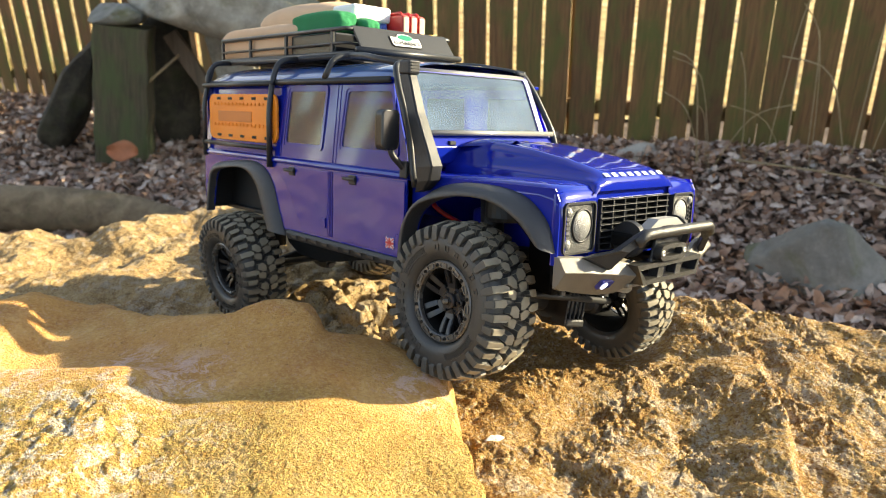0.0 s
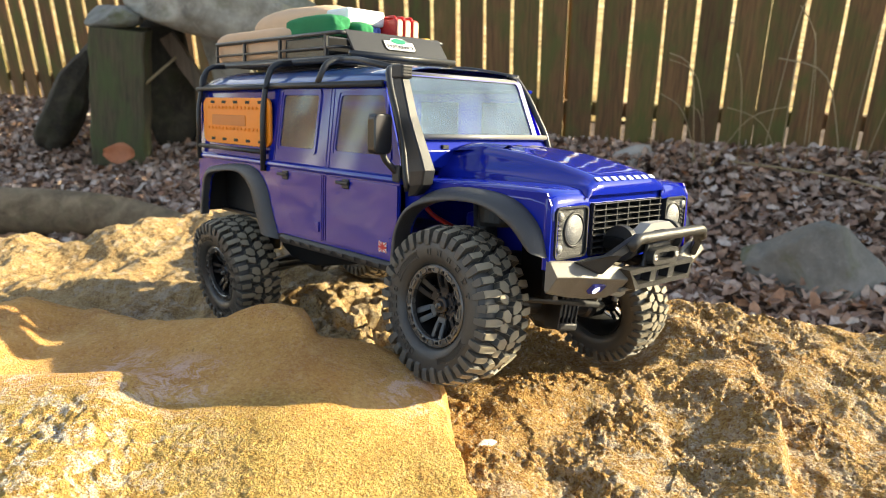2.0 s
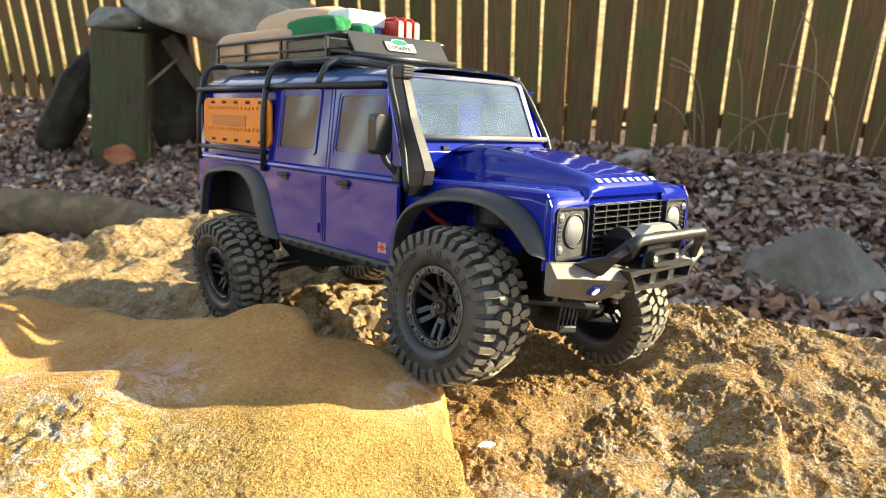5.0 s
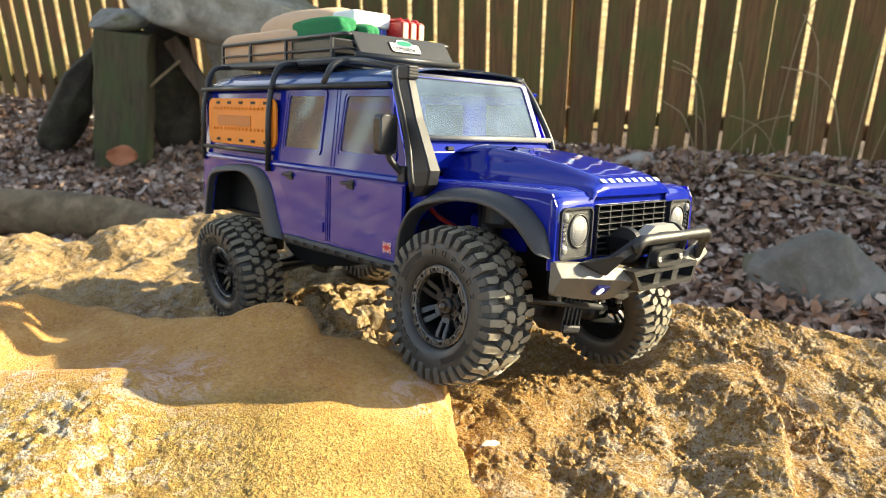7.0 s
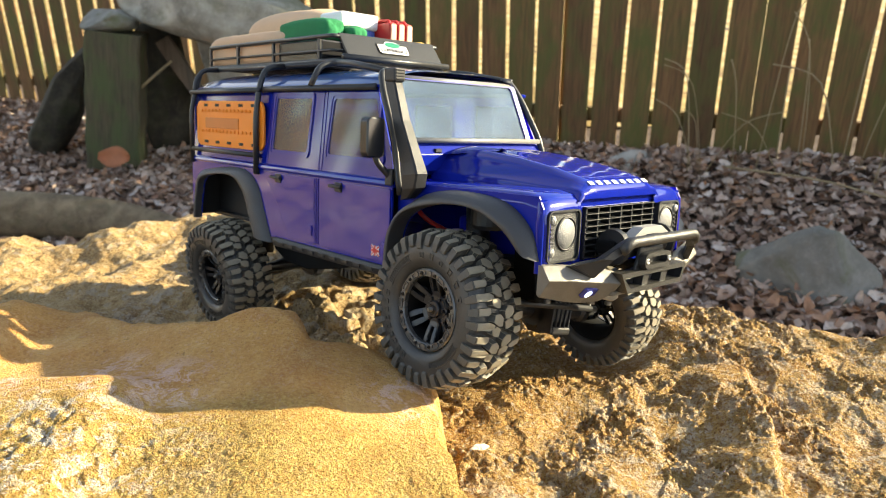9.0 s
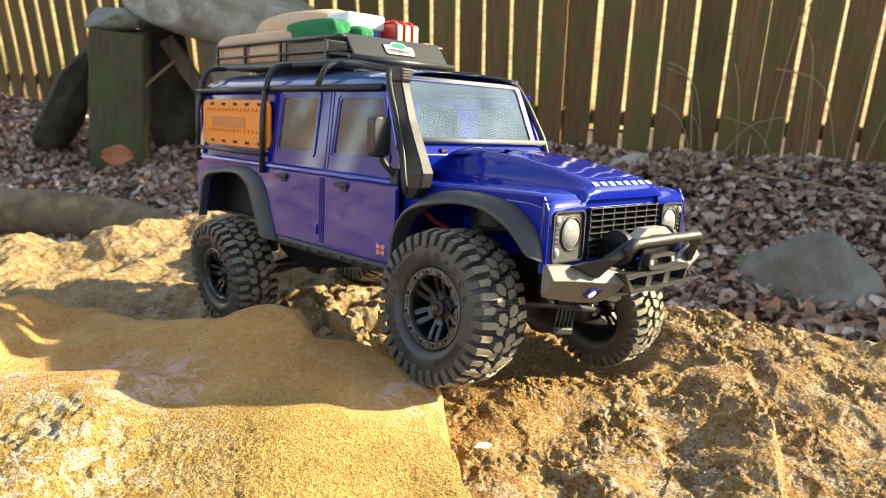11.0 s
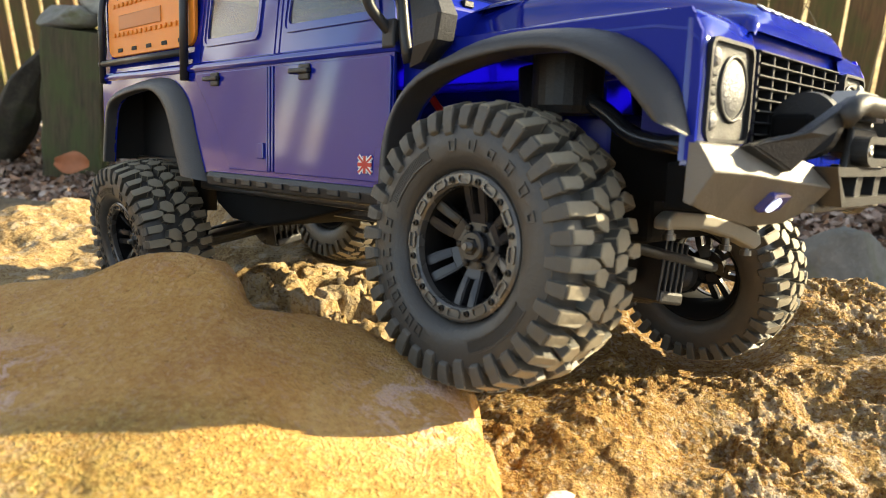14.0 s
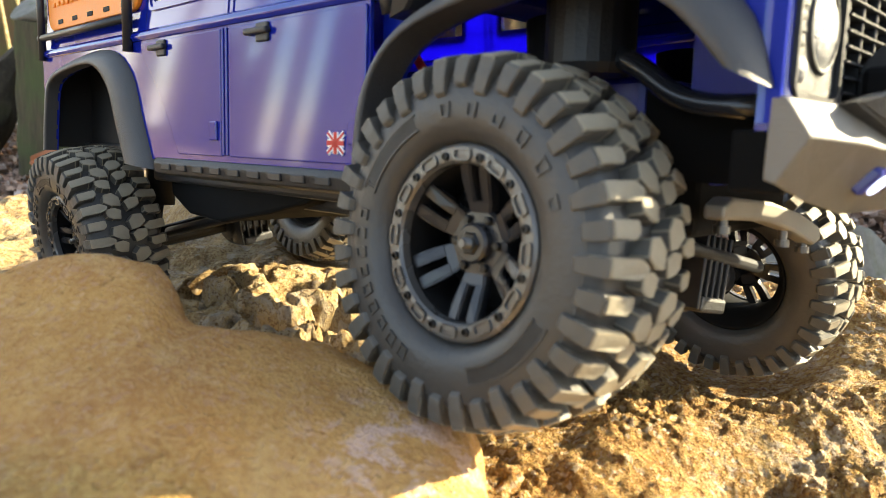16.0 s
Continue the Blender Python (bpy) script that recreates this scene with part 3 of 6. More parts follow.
# ---- fence ----
def box(bm, x0, x1, y0, y1, z0, z1):
    vs = [bm.verts.new((x, y, z)) for z in (z0, z1) for y in (y0, y1) for x in (x0, x1)]
    for f in ((0, 2, 3, 1), (4, 5, 7, 6), (0, 1, 5, 4), (2, 6, 7, 3), (0, 4, 6, 2), (1, 3, 7, 5)):
        bm.faces.new([vs[i] for i in f])
    return vs


FENCE = pose(0.0, 3.183, -0.62, 0, 0, -24.13)
fence = thing("fence", FENCE, "weathered board fence with open gaps between the boards", "fence", kind="structure")
PITCH = 0.141
for i in range(-52, 56):
    rng = random.Random(i)
    bm = bmesh.new()
    x0 = 0.1365 + i * PITCH + rng.uniform(-0.0015, 0.0015)
    rise = 0.017 * x0
    w = min(0.127, 0.106 + 0.0045 * max(0.0, x0 + 3.0)) + rng.uniform(-0.002, 0.002)
    w += {10: 0.011}.get(i + 1, 0.0)   # boards that close their gap
    zt = 1.75 + rng.uniform(-0.01, 0.01)
    skew = rng.uniform(-0.004, 0.004)
    # a board, slightly bowed, with a clipped top
    rows = []
    for k, z in enumerate((0.015, 0.3, 0.7, 1.1, 1.45, zt - 0.04, zt)):
        z += rise
        clip = 0.03 if k == 6 else 0.0
        s = skew * z + 0.002 * math.sin(z * 3 + i)
        rows.append([bm.verts.new((x0 + clip + s, 0, z)), bm.verts.new((x0 + w - clip + s, rng.uniform(-0.001, 0.001), z)), bm.verts.new((x0 + w - clip + s, 0.010, z)), bm.verts.new((x0 + clip + s, 0.010, z))])
    for a, b in zip(rows, rows[1:]):
        for j in range(4):
            bm.faces.new((a[j], a[(j + 1) % 4], b[(j + 1) % 4], b[j]))
    bm.faces.new(rows[0][::-1])
    bm.faces.new(rows[-1])
    part("fence_board", bm, WOOD, fence)
for z in (0.128, 1.35):
    bm = bmesh.new()
    for v in box(bm, -52 * PITCH, 57 * PITCH, 0.022, 0.06, z, z + 0.065):
        v.co.z += 0.017 * v.co.x
    part("fence_rail", bm, WOOD, fence)
for k in range(-3, 4):
    bm = bmesh.new()
    box(bm, k * 2.4 + 0.6, k * 2.4 + 0.69, 0.062, 0.15, -0.1, 1.7)
    part("fence_post", bm, WOOD, fence)

# ---- shape helpers, in millimetres ----
def straight(x, y, z):
    return x, y, z


def body_fit(x, y, z):
    """The body shell is a little narrower than its drawing and sits towards its right."""
    return x, 0.93 * y - 6.0, z


def bumper_fit(x, y, z):
    """The bumper's ends sweep back."""
    k = max(0.0, (abs(y) - 44) / 54.5)
    return x - 8 * k, math.copysign(44 + (42.0 if y < 0 else 47.0) * k, y) if k else y, z - 2 * k


shell = straight


def mm(name, bm, material, parent, label="", smooth=False):
    for v in bm.verts:
        v.co = shell(*v.co)
    bmesh.ops.scale(bm, vec=(0.001, 0.001, 0.001), verts=bm.verts)
    return part(name, bm, material, parent, label, smooth)


def rbox(bm, x0, x1, y0, y1, z0, z1, r=0.6, seg=2, turn=None):
    """A box with rounded edges."""
    vs = box(bm, x0, x1, y0, y1, z0, z1)
    if r:
        es = list({e for v in vs for e in v.link_edges})
        res = bmesh.ops.bevel(bm, geom=es, offset=r, segments=seg, affect='EDGES', profile=0.5)
        vs = list({v for f in res["faces"] for v in f.verts} | {v for v in vs if v.is_valid})
    if turn is not None:
        bmesh.ops.transform(bm, matrix=turn, verts=vs)
    return vs


def prism(bm, outline, a, b, axis='y', r=0.0, seg=2):
    """An outline pushed from a to b along an axis; outline points are the other two axes in order."""
    def at(p, d):
        return {'x': (d, p[0], p[1]), 'y': (p[0], d, p[1]), 'z': (p[0], p[1], d)}[axis]
    lo, hi = [bm.verts.new(at(p, a)) for p in outline], [bm.verts.new(at(p, b)) for p in outline]
    n = len(outline)
    fs = [bm.faces.new(lo), bm.faces.new(hi[::-1])]
    for i in range(n):
        fs.append(bm.faces.new((lo[i], hi[i], hi[(i + 1) % n], lo[(i + 1) % n])))
    bmesh.ops.recalc_face_normals(bm, faces=fs)
    vs = lo + hi
    if r:
        es = list({e for f in fs for e in f.edges})
        res = bmesh.ops.bevel(bm, geom=es, offset=r, segments=seg, affect='EDGES', profile=0.5)
        vs = list({v for f in res["faces"] for v in f.verts} | {v for v in vs if v.is_valid})
    return vs


def spline(pts, n, closed=False):
    """n points along a smooth curve through pts."""
    p = [Vector(q) for q in pts]
    m = len(p)
    out = []
    spans = m if closed else m - 1
    for k in range(n):
        u = k / (n if closed else n - 1) * spans
        i = min(int(u), spans - 1)
        t = u - i
        if closed:
            a, b, c, d = p[i - 1], p[i % m], p[(i + 1) % m], p[(i + 2) % m]
        else:
            a, b, c, d = p[max(i - 1, 0)], p[i], p[i + 1], p[min(i + 2, m - 1)]
        out.append(0.5 * (2 * b + (c - a) * t + (2 * a - 5 * b + 4 * c - d) * t * t + (3 * b - a - 3 * c + d) * t ** 3))
    return out


def fillet(pts, radius, steps=5):
    """A polyline with its corners rounded."""
    p = [Vector(q) for q in pts]
    out = [p[0]]
    for a, b, c in zip(p, p[1:], p[2:]):
        r = min(radius, (a - b).length * 0.48, (c - b).length * 0.48)
        s, e = b + (a - b).normalized() * r, b + (c - b).normalized() * r
        for k in range(steps + 1):
            t = k / steps
            out.append(s * (1 - t) ** 2 + b * 2 * t * (1 - t) + e * t * t)
    return out + [p[-1]]


def tube(bm, pts, r, sides=12):
    """A round bar along a polyline."""
    p = [Vector(q) for q in pts]
    rings, up = [], None
    for i, q in enumerate(p):
        d = (p[min(i + 1, len(p) - 1)] - p[max(i - 1, 0)]).normalized()
        if up is None:
            up = d.orthogonal().normalized()
        up = (up - d * up.dot(d)).normalized()
        side = d.cross(up)
        rings.append([bm.verts.new(q + (up * math.cos(a) + side * math.sin(a)) * r) for a in [2 * math.pi * k / sides for k in range(sides)]])
    for a, b in zip(rings, rings[1:]):
        for k in range(sides):
            bm.faces.new((a[k], a[(k + 1) % sides], b[(k + 1) % sides], b[k]))
    bm.faces.new(rings[0][::-1])
    bm.faces.new(rings[-1])


def loft(bm, rings, closed=True, caps=False):
    """Skin between rows of points of equal number."""
    vs = [[bm.verts.new(q) for q in r] for r in rings]
    n = len(vs[0])
    fs = []
    for a, b in zip(vs, vs[1:]):
        for k in range(n if closed else n - 1):
            fs.append(bm.faces.new((a[k], a[(k + 1) % n], b[(k + 1) % n], b[k])))
    if caps:
        fs += [bm.faces.new(vs[0][::-1]), bm.faces.new(vs[-1])]
    bmesh.ops.recalc_face_normals(bm, faces=fs)
    return vs


def lathe(bm, profile, steps=72, turn=None, closed=False):
    """Turn a profile of (along, radius) round the y axis."""
    rows = []
    for k in range(steps):
        a = 2 * math.pi * k / steps
        rows.append([bm.verts.new((rr * math.cos(a), y, rr * math.sin(a))) for y, rr in profile])
    m = len(profile)
    fs = []
    for k in range(steps):
        a, b = rows[k], rows[(k + 1) % steps]
        for j in range(m if closed else m - 1):
            fs.append(bm.faces.new((a[j], b[j], b[(j + 1) % m], a[(j + 1) % m])))
    bmesh.ops.recalc_face_normals(bm, faces=fs)
    vs = [v for r in rows for v in r]
    if turn is not None:
        bmesh.ops.transform(bm, matrix=turn, verts=vs)
    return vs


def round_rect(x0, x1, z0, z1, r, n=5):
    out = []
    for cx, cz, a0 in ((x1 - r, z1 - r, 0), (x0 + r, z1 - r, 90), (x0 + r, z0 + r, 180), (x1 - r, z0 + r, 270)):
        for k in range(n + 1):
            a = radians(a0 + 90 * k / n)
            out.append((cx + r * math.cos(a), cz + r * math.sin(a)))
    return out


def frame_ring(bm, outer, inner, a, b, axis='y'):
    """A flat ring between two outlines of equal number, with depth from a to b."""
    def at(p, d):
        return {'x': (d, p[0], p[1]), 'y': (p[0], d, p[1]), 'z': (p[0], p[1], d)}[axis]
    rings = [[at(p, a) for p in outer], [at(p, b) for p in outer], [at(p, b) for p in inner], [at(p, a) for p in inner], [at(p, a) for p in outer]]
    loft(bm, rings)
    bmesh.ops.remove_doubles(bm, verts=bm.verts, dist=1e-5)


# ---- model car ----
CAR = Matrix(((0.67691, 0.73482, 0.04279, -0.00248), (-0.72485, 0.65535, 0.21239, -0.01232), (0.12802, -0.17478, 0.97625, -0.05662), (0, 0, 0, 1)))
car = thing("model_car", CAR, "blue off-road model car with black cage standing on rocks", "model car")

shell = body_fit
# lower side panels: doors, rear quarter and sill line; -1 is the car's right
REAR_IN = [(-212, 96), (-207, 120), (-198, 138), (-165, 144.5), (-130, 145), (-109, 133), (-98, 112), (-88, 92)]
REAR_OUT = [(-224, 96), (-219, 125), (-210, 142), (-184, 149), (-122, 153.5), (-92, 141), (-78, 114), (-66, 90)]
FRONT_IN = [(106, 90), (109, 122), (125, 140), (158, 148.5), (190, 149.5), (214, 141), (229, 125.5)]
FRONT_OUT = [(96, 88), (101, 120), (119, 144), (153, 157), (203, 156), (228.5, 141.5), (237, 121.5)]

for s in (-1, 1):
    bm = bmesh.new()
    arch = [(p.x, p.y) for p in spline([(x, z, 0) for x, z in REAR_IN], 22)]
    shape = [(-229, 100)] + [(-213, 100)] + arch + [(-62, 96), (104, 96), (104, 158), (-229, 158)]
    prism(bm, shape, s * 92.6, s * 94.2, r=0.0)
    mm("side_panel", bm, BLUE, car)
    # raised belt moulding
    bm = bmesh.new()
    prism(bm, [(s * 90, 154), (s * 95.0, 154.6), (s * 96.2, 156.5), (s * 95.4, 158.8), (s * 92.6, 160.4), (s * 90, 160.4)], -230, 106, 'x', r=0.5)
    mm("belt_moulding", bm, BLUE if s < 0 else BLUE_THIN, car, smooth=False)
    # doors, proud of the side
    for x0, x1, low in ((-77, 3.5, 98.5), (10.5, 103, 98.5)):
        bm = bmesh.new()
        if x0 < 0:
            cut = [(p.x + 25, p.y) for p in spline([(-106, 150, 0), (-92, 139, 0), (-76, 120, 0), (-63, 98.5, 0)], 10)]
            shape = [(x0, 153.4), (x0, 151)] + [q for q in cut if q[0] > x0 + 0.5 and q[1] < 151] + [(x1, low), (x1, 153.4)]
        else:
            shape = round_rect(x0, x1, low, 153.4, 1.2, 2)
        prism(bm, shape, s * 94.2, s * 95.3, r=0.45)
        door = mm("door", bm, BLUE, car)
        bm = bmesh.new()
        hx = x0 + 22 if x0 < 0 else x0 + 25.5
        rbox(bm, hx - 9, hx + 8, min(s * 95.2, s * 98.4), max(s * 95.2, s * 98.4), 148.4, 151.0, 0.8)
        rbox(bm, hx - 2, hx + 7, min(s * 95.0, s * 96.6), max(s * 95.0, s * 96.6), 145.4, 153.0, 0.7)
        mm("door_handle", bm, BLACK, door, "black plastic handle")
        bm = bmesh.new()
        rbox(bm, x1 - 8.5, x1 - 2.5, min(s * 95.2, s * 96.6), max(s * 95.2, s * 96.6), 105.5, 114, 0.5)
        mm("hinge", bm, BLUE, door)
    # ribs between the doors
    for x in (4.6, 7.8):
        bm = bmesh.new()
        rbox(bm, x, x + 1.6, min(s * 94, s * 95.6), max(s * 94, s * 95.6), 99, 153.5, 0.4)
        mm("pillar_rib", bm, BLUE, car)
    # rock slider below the doors
    bm = bmesh.new()
    prism(bm, [(s * 80, 95.5), (s * 96.5, 96.2), (s * 98.2, 93.6), (s * 97, 88.6), (s * 88, 86.8), (s * 80, 88)], -60, 99, 'x', r=0.7)
    slider = mm("rock_slider", bm, BLACK, car, "black plastic side step")
    for k in range(9):
        bm = bmesh.new()
        rbox(bm, -50 + k * 16, -41 + k * 16, min(s * 97.2, s * 98.8), max(s * 97.2, s * 98.8), 90.4, 93.6, 0.4, 1)
        mm("step_pad", bm, BLACK, slider)
    # front wing
    bm = bmesh.new()
    arch = [(p.x, p.y) for p in spline([(x, z, 0) for x, z in FRONT_IN], 22)]
    shape = [(102, 96)] + arch + [(233.4, 122), (233.4, 113.5), (238.4, 113.5), (238.5, 140), (238, 153), (234, 160.5), (102, 158.5)]
    prism(bm, shape, s * 84.6, s * 86.2, r=0.0)
    mm("front_wing", bm, BLUE_SATIN if s < 0 else BLUE_THIN, car)
    # wing top, rounded over towards the side
    rows = []
    for x, zt in ((100, 159.0), (140, 160.6), (190, 162.2), (222, 162.2), (233, 160.4), (237.2, 157.0), (238.6, 151.0)):
        rows.append([(x, s * 46, zt + 0.5 - max(0, x - 222) * 0.02), (x, s * 62, zt + 0.6), (x, s * 78, zt + 0.3), (x, s * 83, zt - 1.0), (x, s * 85.6, zt - 3.2), (x, s * 86.4, zt - 7.0)])
    bm = bmesh.new()
    loft(bm, rows, closed=False)
    mm("wing_top", bm, BLUE, car, smooth=True)
    # flares
    for name, inner, outer, y0, label in (("front_flare", FRONT_IN, FRONT_OUT, 85.8, "matt black arch flare"), ("rear_flare", REAR_IN, REAR_OUT, 93.4, "matt black arch flare")):
        n = 30
        a = spline([(x, 0, z) for x, z in inner], n)
        b = spline([(x, 0, z) for x, z in outer], n)
        rows = []
        for i, (p, q) in enumerate(zip(a, b)):
            fade = 1.0 if name == "rear_flare" else 1.0 - 0.3 * max(0, (i / (n - 1) - 0.80) / 0.20)
            lip = y0 + (101.5 - y0) * fade
            m = p.lerp(q, 0.45)
            rows.append([(q.x, s * y0, q.z), (q.x, s * (y0 + (lip - y0) * 0.25), q.z - 0.2), (m.x, s * (lip - 0.9), m.z), (p.lerp(q, 0.15).x, s * lip, p.lerp(q, 0.15).z),
                         (p.x, s * (lip - 0.2), p.z), (p.x, s * (lip - 1.6), p.z), (p.x, s * y0, p.z)])
        bm = bmesh.new()
        loft(bm, rows, closed=False)
        fl = mm(name, bm, FLARE, car, label, smooth=True)
        fl.data.polygons.foreach_set("use_smooth", [True] * len(fl.data.polygons))

# inner wheel tubs and floor, dark
bm = bmesh.new()
rbox(bm, -228, 92, -70, 70, 97, 101, 1.0)
mm("floor_pan", bm, BLACK, car)
bm = bmesh.new()
prism(bm, [(-229, 98), (-229, 158), (-227.4, 158), (-227.4, 98)], -93, 93, 'y')
mm("tail_panel", bm, BLUE, car)

# front panel
bm = bmesh.new()
box(bm, 233.4, 235.5, -86, -80, 114, 157)
box(bm, 233.4, 235.5, 80, 86, 114, 157)
box(bm, 231, 235.8, -86, 86, 151.5, 158.5)
box(bm, 231, 235.6, -48.2, -40.4, 114, 156)
box(bm, 231, 235.6, 46.6, 50.7, 114, 156)
box(bm, 231, 235.2, -80, 80, 112, 118)
mm("front_panel", bm, BLUE, car)
for s in (-1, 1):
    # nose corner, rounded
    rows = []
    for z in (113.5, 125, 140, 152, 157):
        pull = max(0, z - 150) * 0.35
        rows.append([(239.2 - pull, s * 79.0, z), (239.0 - pull, s * 82.0, z), (237.4 - pull, s * 84.6, z), (235.2, s * 86.2, z), (233.4, s * 86.4, z)])
    bm = bmesh.new()
    loft(bm, rows, closed=False)
    mm("wing_corner", bm, BLUE, car, smooth=True)
    # lamp unit
    y0, y1 = (-82.4, -48.0) if s < 0 else (50.5, 80.5)
    bm = bmesh.new()
    frame_ring(bm, round_rect(y0, y1, 119.5, 152.0, 4.0), round_rect(y0 + 1.2, y1 - 1.2, 120.7, 150.8, 3.4), 234, 240.2, 'x')
    unit = mm("headlight", bm, BLACK, car, "round lamp in a pebbled black bezel")
    bm = bmesh.new()
    prism(bm, round_rect(y0 + 1, y1 - 1, 120.5, 151.0, 3.4), 234, 238.6, 'x')
    mm("bezel", bm, BEZEL, unit, "pebbled dark grey bezel")
    cy = -62.0 if s < 0 else 63.5
    bm = bmesh.new()
    lathe(bm, [(-2.0, 11.0), (-4.2, 11.0), (-4.7, 10.5), (-4.7, 9.9), (-3.6, 9.6)], 40, pose(235, cy, 137, 0, 0, 90))
    mm("lamp_rim", bm, BLACK, unit, smooth=True)
    bm = bmesh.new()
    lathe(bm, [(-3.4, 10.0), (-4.4, 8.9), (-5.4, 6.4), (-6.0, 3.6), (-6.2, 0.01)], 36, pose(235, cy, 137, 0, 0, 90))
    mm("lens", bm, LENS, unit, "clear domed lens", smooth=True)
    for dz in (146.0, 126.0):
        bm = bmesh.new()
        lathe(bm, [(-3.4, 3.1), (-4.6, 2.9), (-5.2, 2.0), (-5.6, 0.01)], 20, pose(235, s * 77.0, dz, 0, 0, 90))
        mm("side_light", bm, LENS, unit, smooth=True)
    bm = bmesh.new()
    for k in range(4):
        rbox(bm, 238.4, 239.6, min(s * 76, s * 79.4), max(s * 76, s * 79.4), 131.4 + k * 2.9, 132.8 + k * 2.9, 0.3, 1)
    mm("vent_rib", bm, BLACK, unit)

# grille
bm = bmesh.new()
box(bm, 228, 229, -40.6, 46.8, 116, 153)
grille = mm("grille", bm, DARK, car, "black grille with thin level slats")
for k in range(9):
    bm = bmesh.new()
    z = 119.0 + k * 4.05
    prism(bm, [(233, z + 0.1), (239.0, z - 0.2), (239.3, z + 0.2), (239.0, z + 0.6), (233, z + 0.7)], -40.4, 46.4, 'y', r=0.2, seg=1)
    mm("slat", bm, BLACK, grille)
for k in range(7):
    bm = bmesh.new()
    y = -39.4 + k * 14.1
    rbox(bm, 230, 238.2, y - 0.8, y + 0.8, 118, 152.4, 0.3, 1)
    mm("grille_bar", bm, BLACK, grille)
for y in (-22, 8):
    bm = bmesh.new()
    lathe(bm, [(-0.2, 9.5), (-2.4, 9.2), (-3.0, 8.0), (-1.5, 6.5), (-0.5, 0.01)], 32, pose(230, y, 138, 0, 0, 90))
    mm("fan", bm, BLACK, grille, smooth=True)

# bonnet
rows = []
for x, zc, ze in ((99, 178.0, 166.5), (112, 181.0, 166.6), (130, 183.6, 166.6), (148, 182.6, 166.4), (175, 180.0, 165.8), (205, 175.4, 164.8), (226, 170.6, 164.2), (234, 168.0, 163.6), (237.6, 165.0, 162.6), (239.0, 160.5, 160.0), (239.2, 157.6, 157.6)):
    row = []
    for u in (-1.0, -0.965, -0.93, -0.88, -0.80, -0.72, -0.6, -0.45, -0.3, -0.15, 0, 0.15, 0.3, 0.45, 0.6, 0.72, 0.80, 0.88, 0.93, 0.965, 1.0):
        a = abs(u)
        lift = 1.0 if a < 0.7 else max(0.0, (0.93 - a) / 0.23)
        lift = lift * lift * (3 - 2 * lift)
        dip = 1.1 * math.exp(-((a - 0.36) / 0.10) ** 2) * (1 if x < 215 else 0)
        row.append((x, u * 49.5, (ze + (zc - ze) * lift - dip) if a < 0.96 else (ze - 2.0 if a < 0.98 else 157.0)))
    rows.append(row)
bm = bmesh.new()
loft(bm, rows, closed=False)
bonnet = mm("bonnet", bm, BLUE, car, "blue bonnet with a raised centre", smooth=True)
# raised power bulge at the back of the bonnet, on the car's right
bm = bmesh.new()
rows = []
for x, h, w in ((99.5, 1.0, 16), (104, 2.6, 17), (112, 3.6, 17), (124, 2.8, 14), (138, 1.2, 10), (150, 0.05, 6)):
    base = 178.5 + (x - 99.5) * 0.10
    rows.append([(x, -24 + w * math.cos(a), base + 1.6 + h * math.sin(a) - abs(math.cos(a)) * 2.2) for a in [math.pi * k / 8 for k in range(9)]])
loft(bm, rows, closed=False)
mm("bonnet_bulge", bm, BLUE, bonnet, smooth=True)
# lettering strip on the bonnet's nose: plain blocks
for k in range(8):
    bm = bmesh.new()
    y = -33.0 + k * 9.6
    rbox(bm, -2.0, 2.0, y - 2.7, y + 2.7, -0.2, 0.4, 0.3, 1, pose(235.4, 0, 167.2, 0, 34, 0))
    mm("letter_block", bm, WHITE, bonnet, "raised white block")
# scuttle below the windscreen
bm = bmesh.new()
prism(bm, [(96, 162), (103, 166), (104.5, 178), (99.6, 185.5), (94, 187), (90, 187), (90, 162)], -84, 84, 'y', r=0.8)
scuttle = mm("scuttle", bm, BLUE_SATIN, car)
for y in (-50, -20, 10, 40):
    bm = bmesh.new()
    rbox(bm, 101.5, 104.6, y, y + 7, 179.4, 182.6, 0.5, 1)
    mm("scuttle_vent", bm, BLACK, scuttle)

# ---- cabin ----
def lean(z):
    return 92.2 - (z - 160) * 0.105


def slant_panel(bm, s, outline, depth=1.5):
    """A side panel that leans inwards with height."""
    a = [bm.verts.new((x, s * lean(z), z)) for x, z in outline]
    b = [bm.verts.new((x, s * (lean(z) - depth), z)) for x, z in outline]
    n = len(outline)
    fs = [bm.faces.new(a), bm.faces.new(b[::-1])]
    for i in range(n):
        fs.append(bm.faces.new((a[i], b[i], b[(i + 1) % n], a[(i + 1) % n])))
    bmesh.ops.recalc_face_normals(bm, faces=fs)


WIN_R = [(-69.5, 173), (-14, 173), (-11.5, 219), (-67, 219)]
WIN_F = [(17, 174), (87.5, 174), (76, 218), (20.5, 218)]


def soften(quad, r=4.0):
    pts = [Vector((x, 0, z)) for x, z in quad]
    closed = [pts[-1]] + pts + [pts[0]]
    out = []
    for a, b, c in zip(closed, closed[1:], closed[2:]):
        s0, e0 = b + (a - b).normalized() * r, b + (c - b).normalized() * r
        for k in range(5):
            t = k / 4
            q = s0 * (1 - t) ** 2 + b * 2 * t * (1 - t) + e0 * t * t
            out.append((q.x, q.z))
    return out


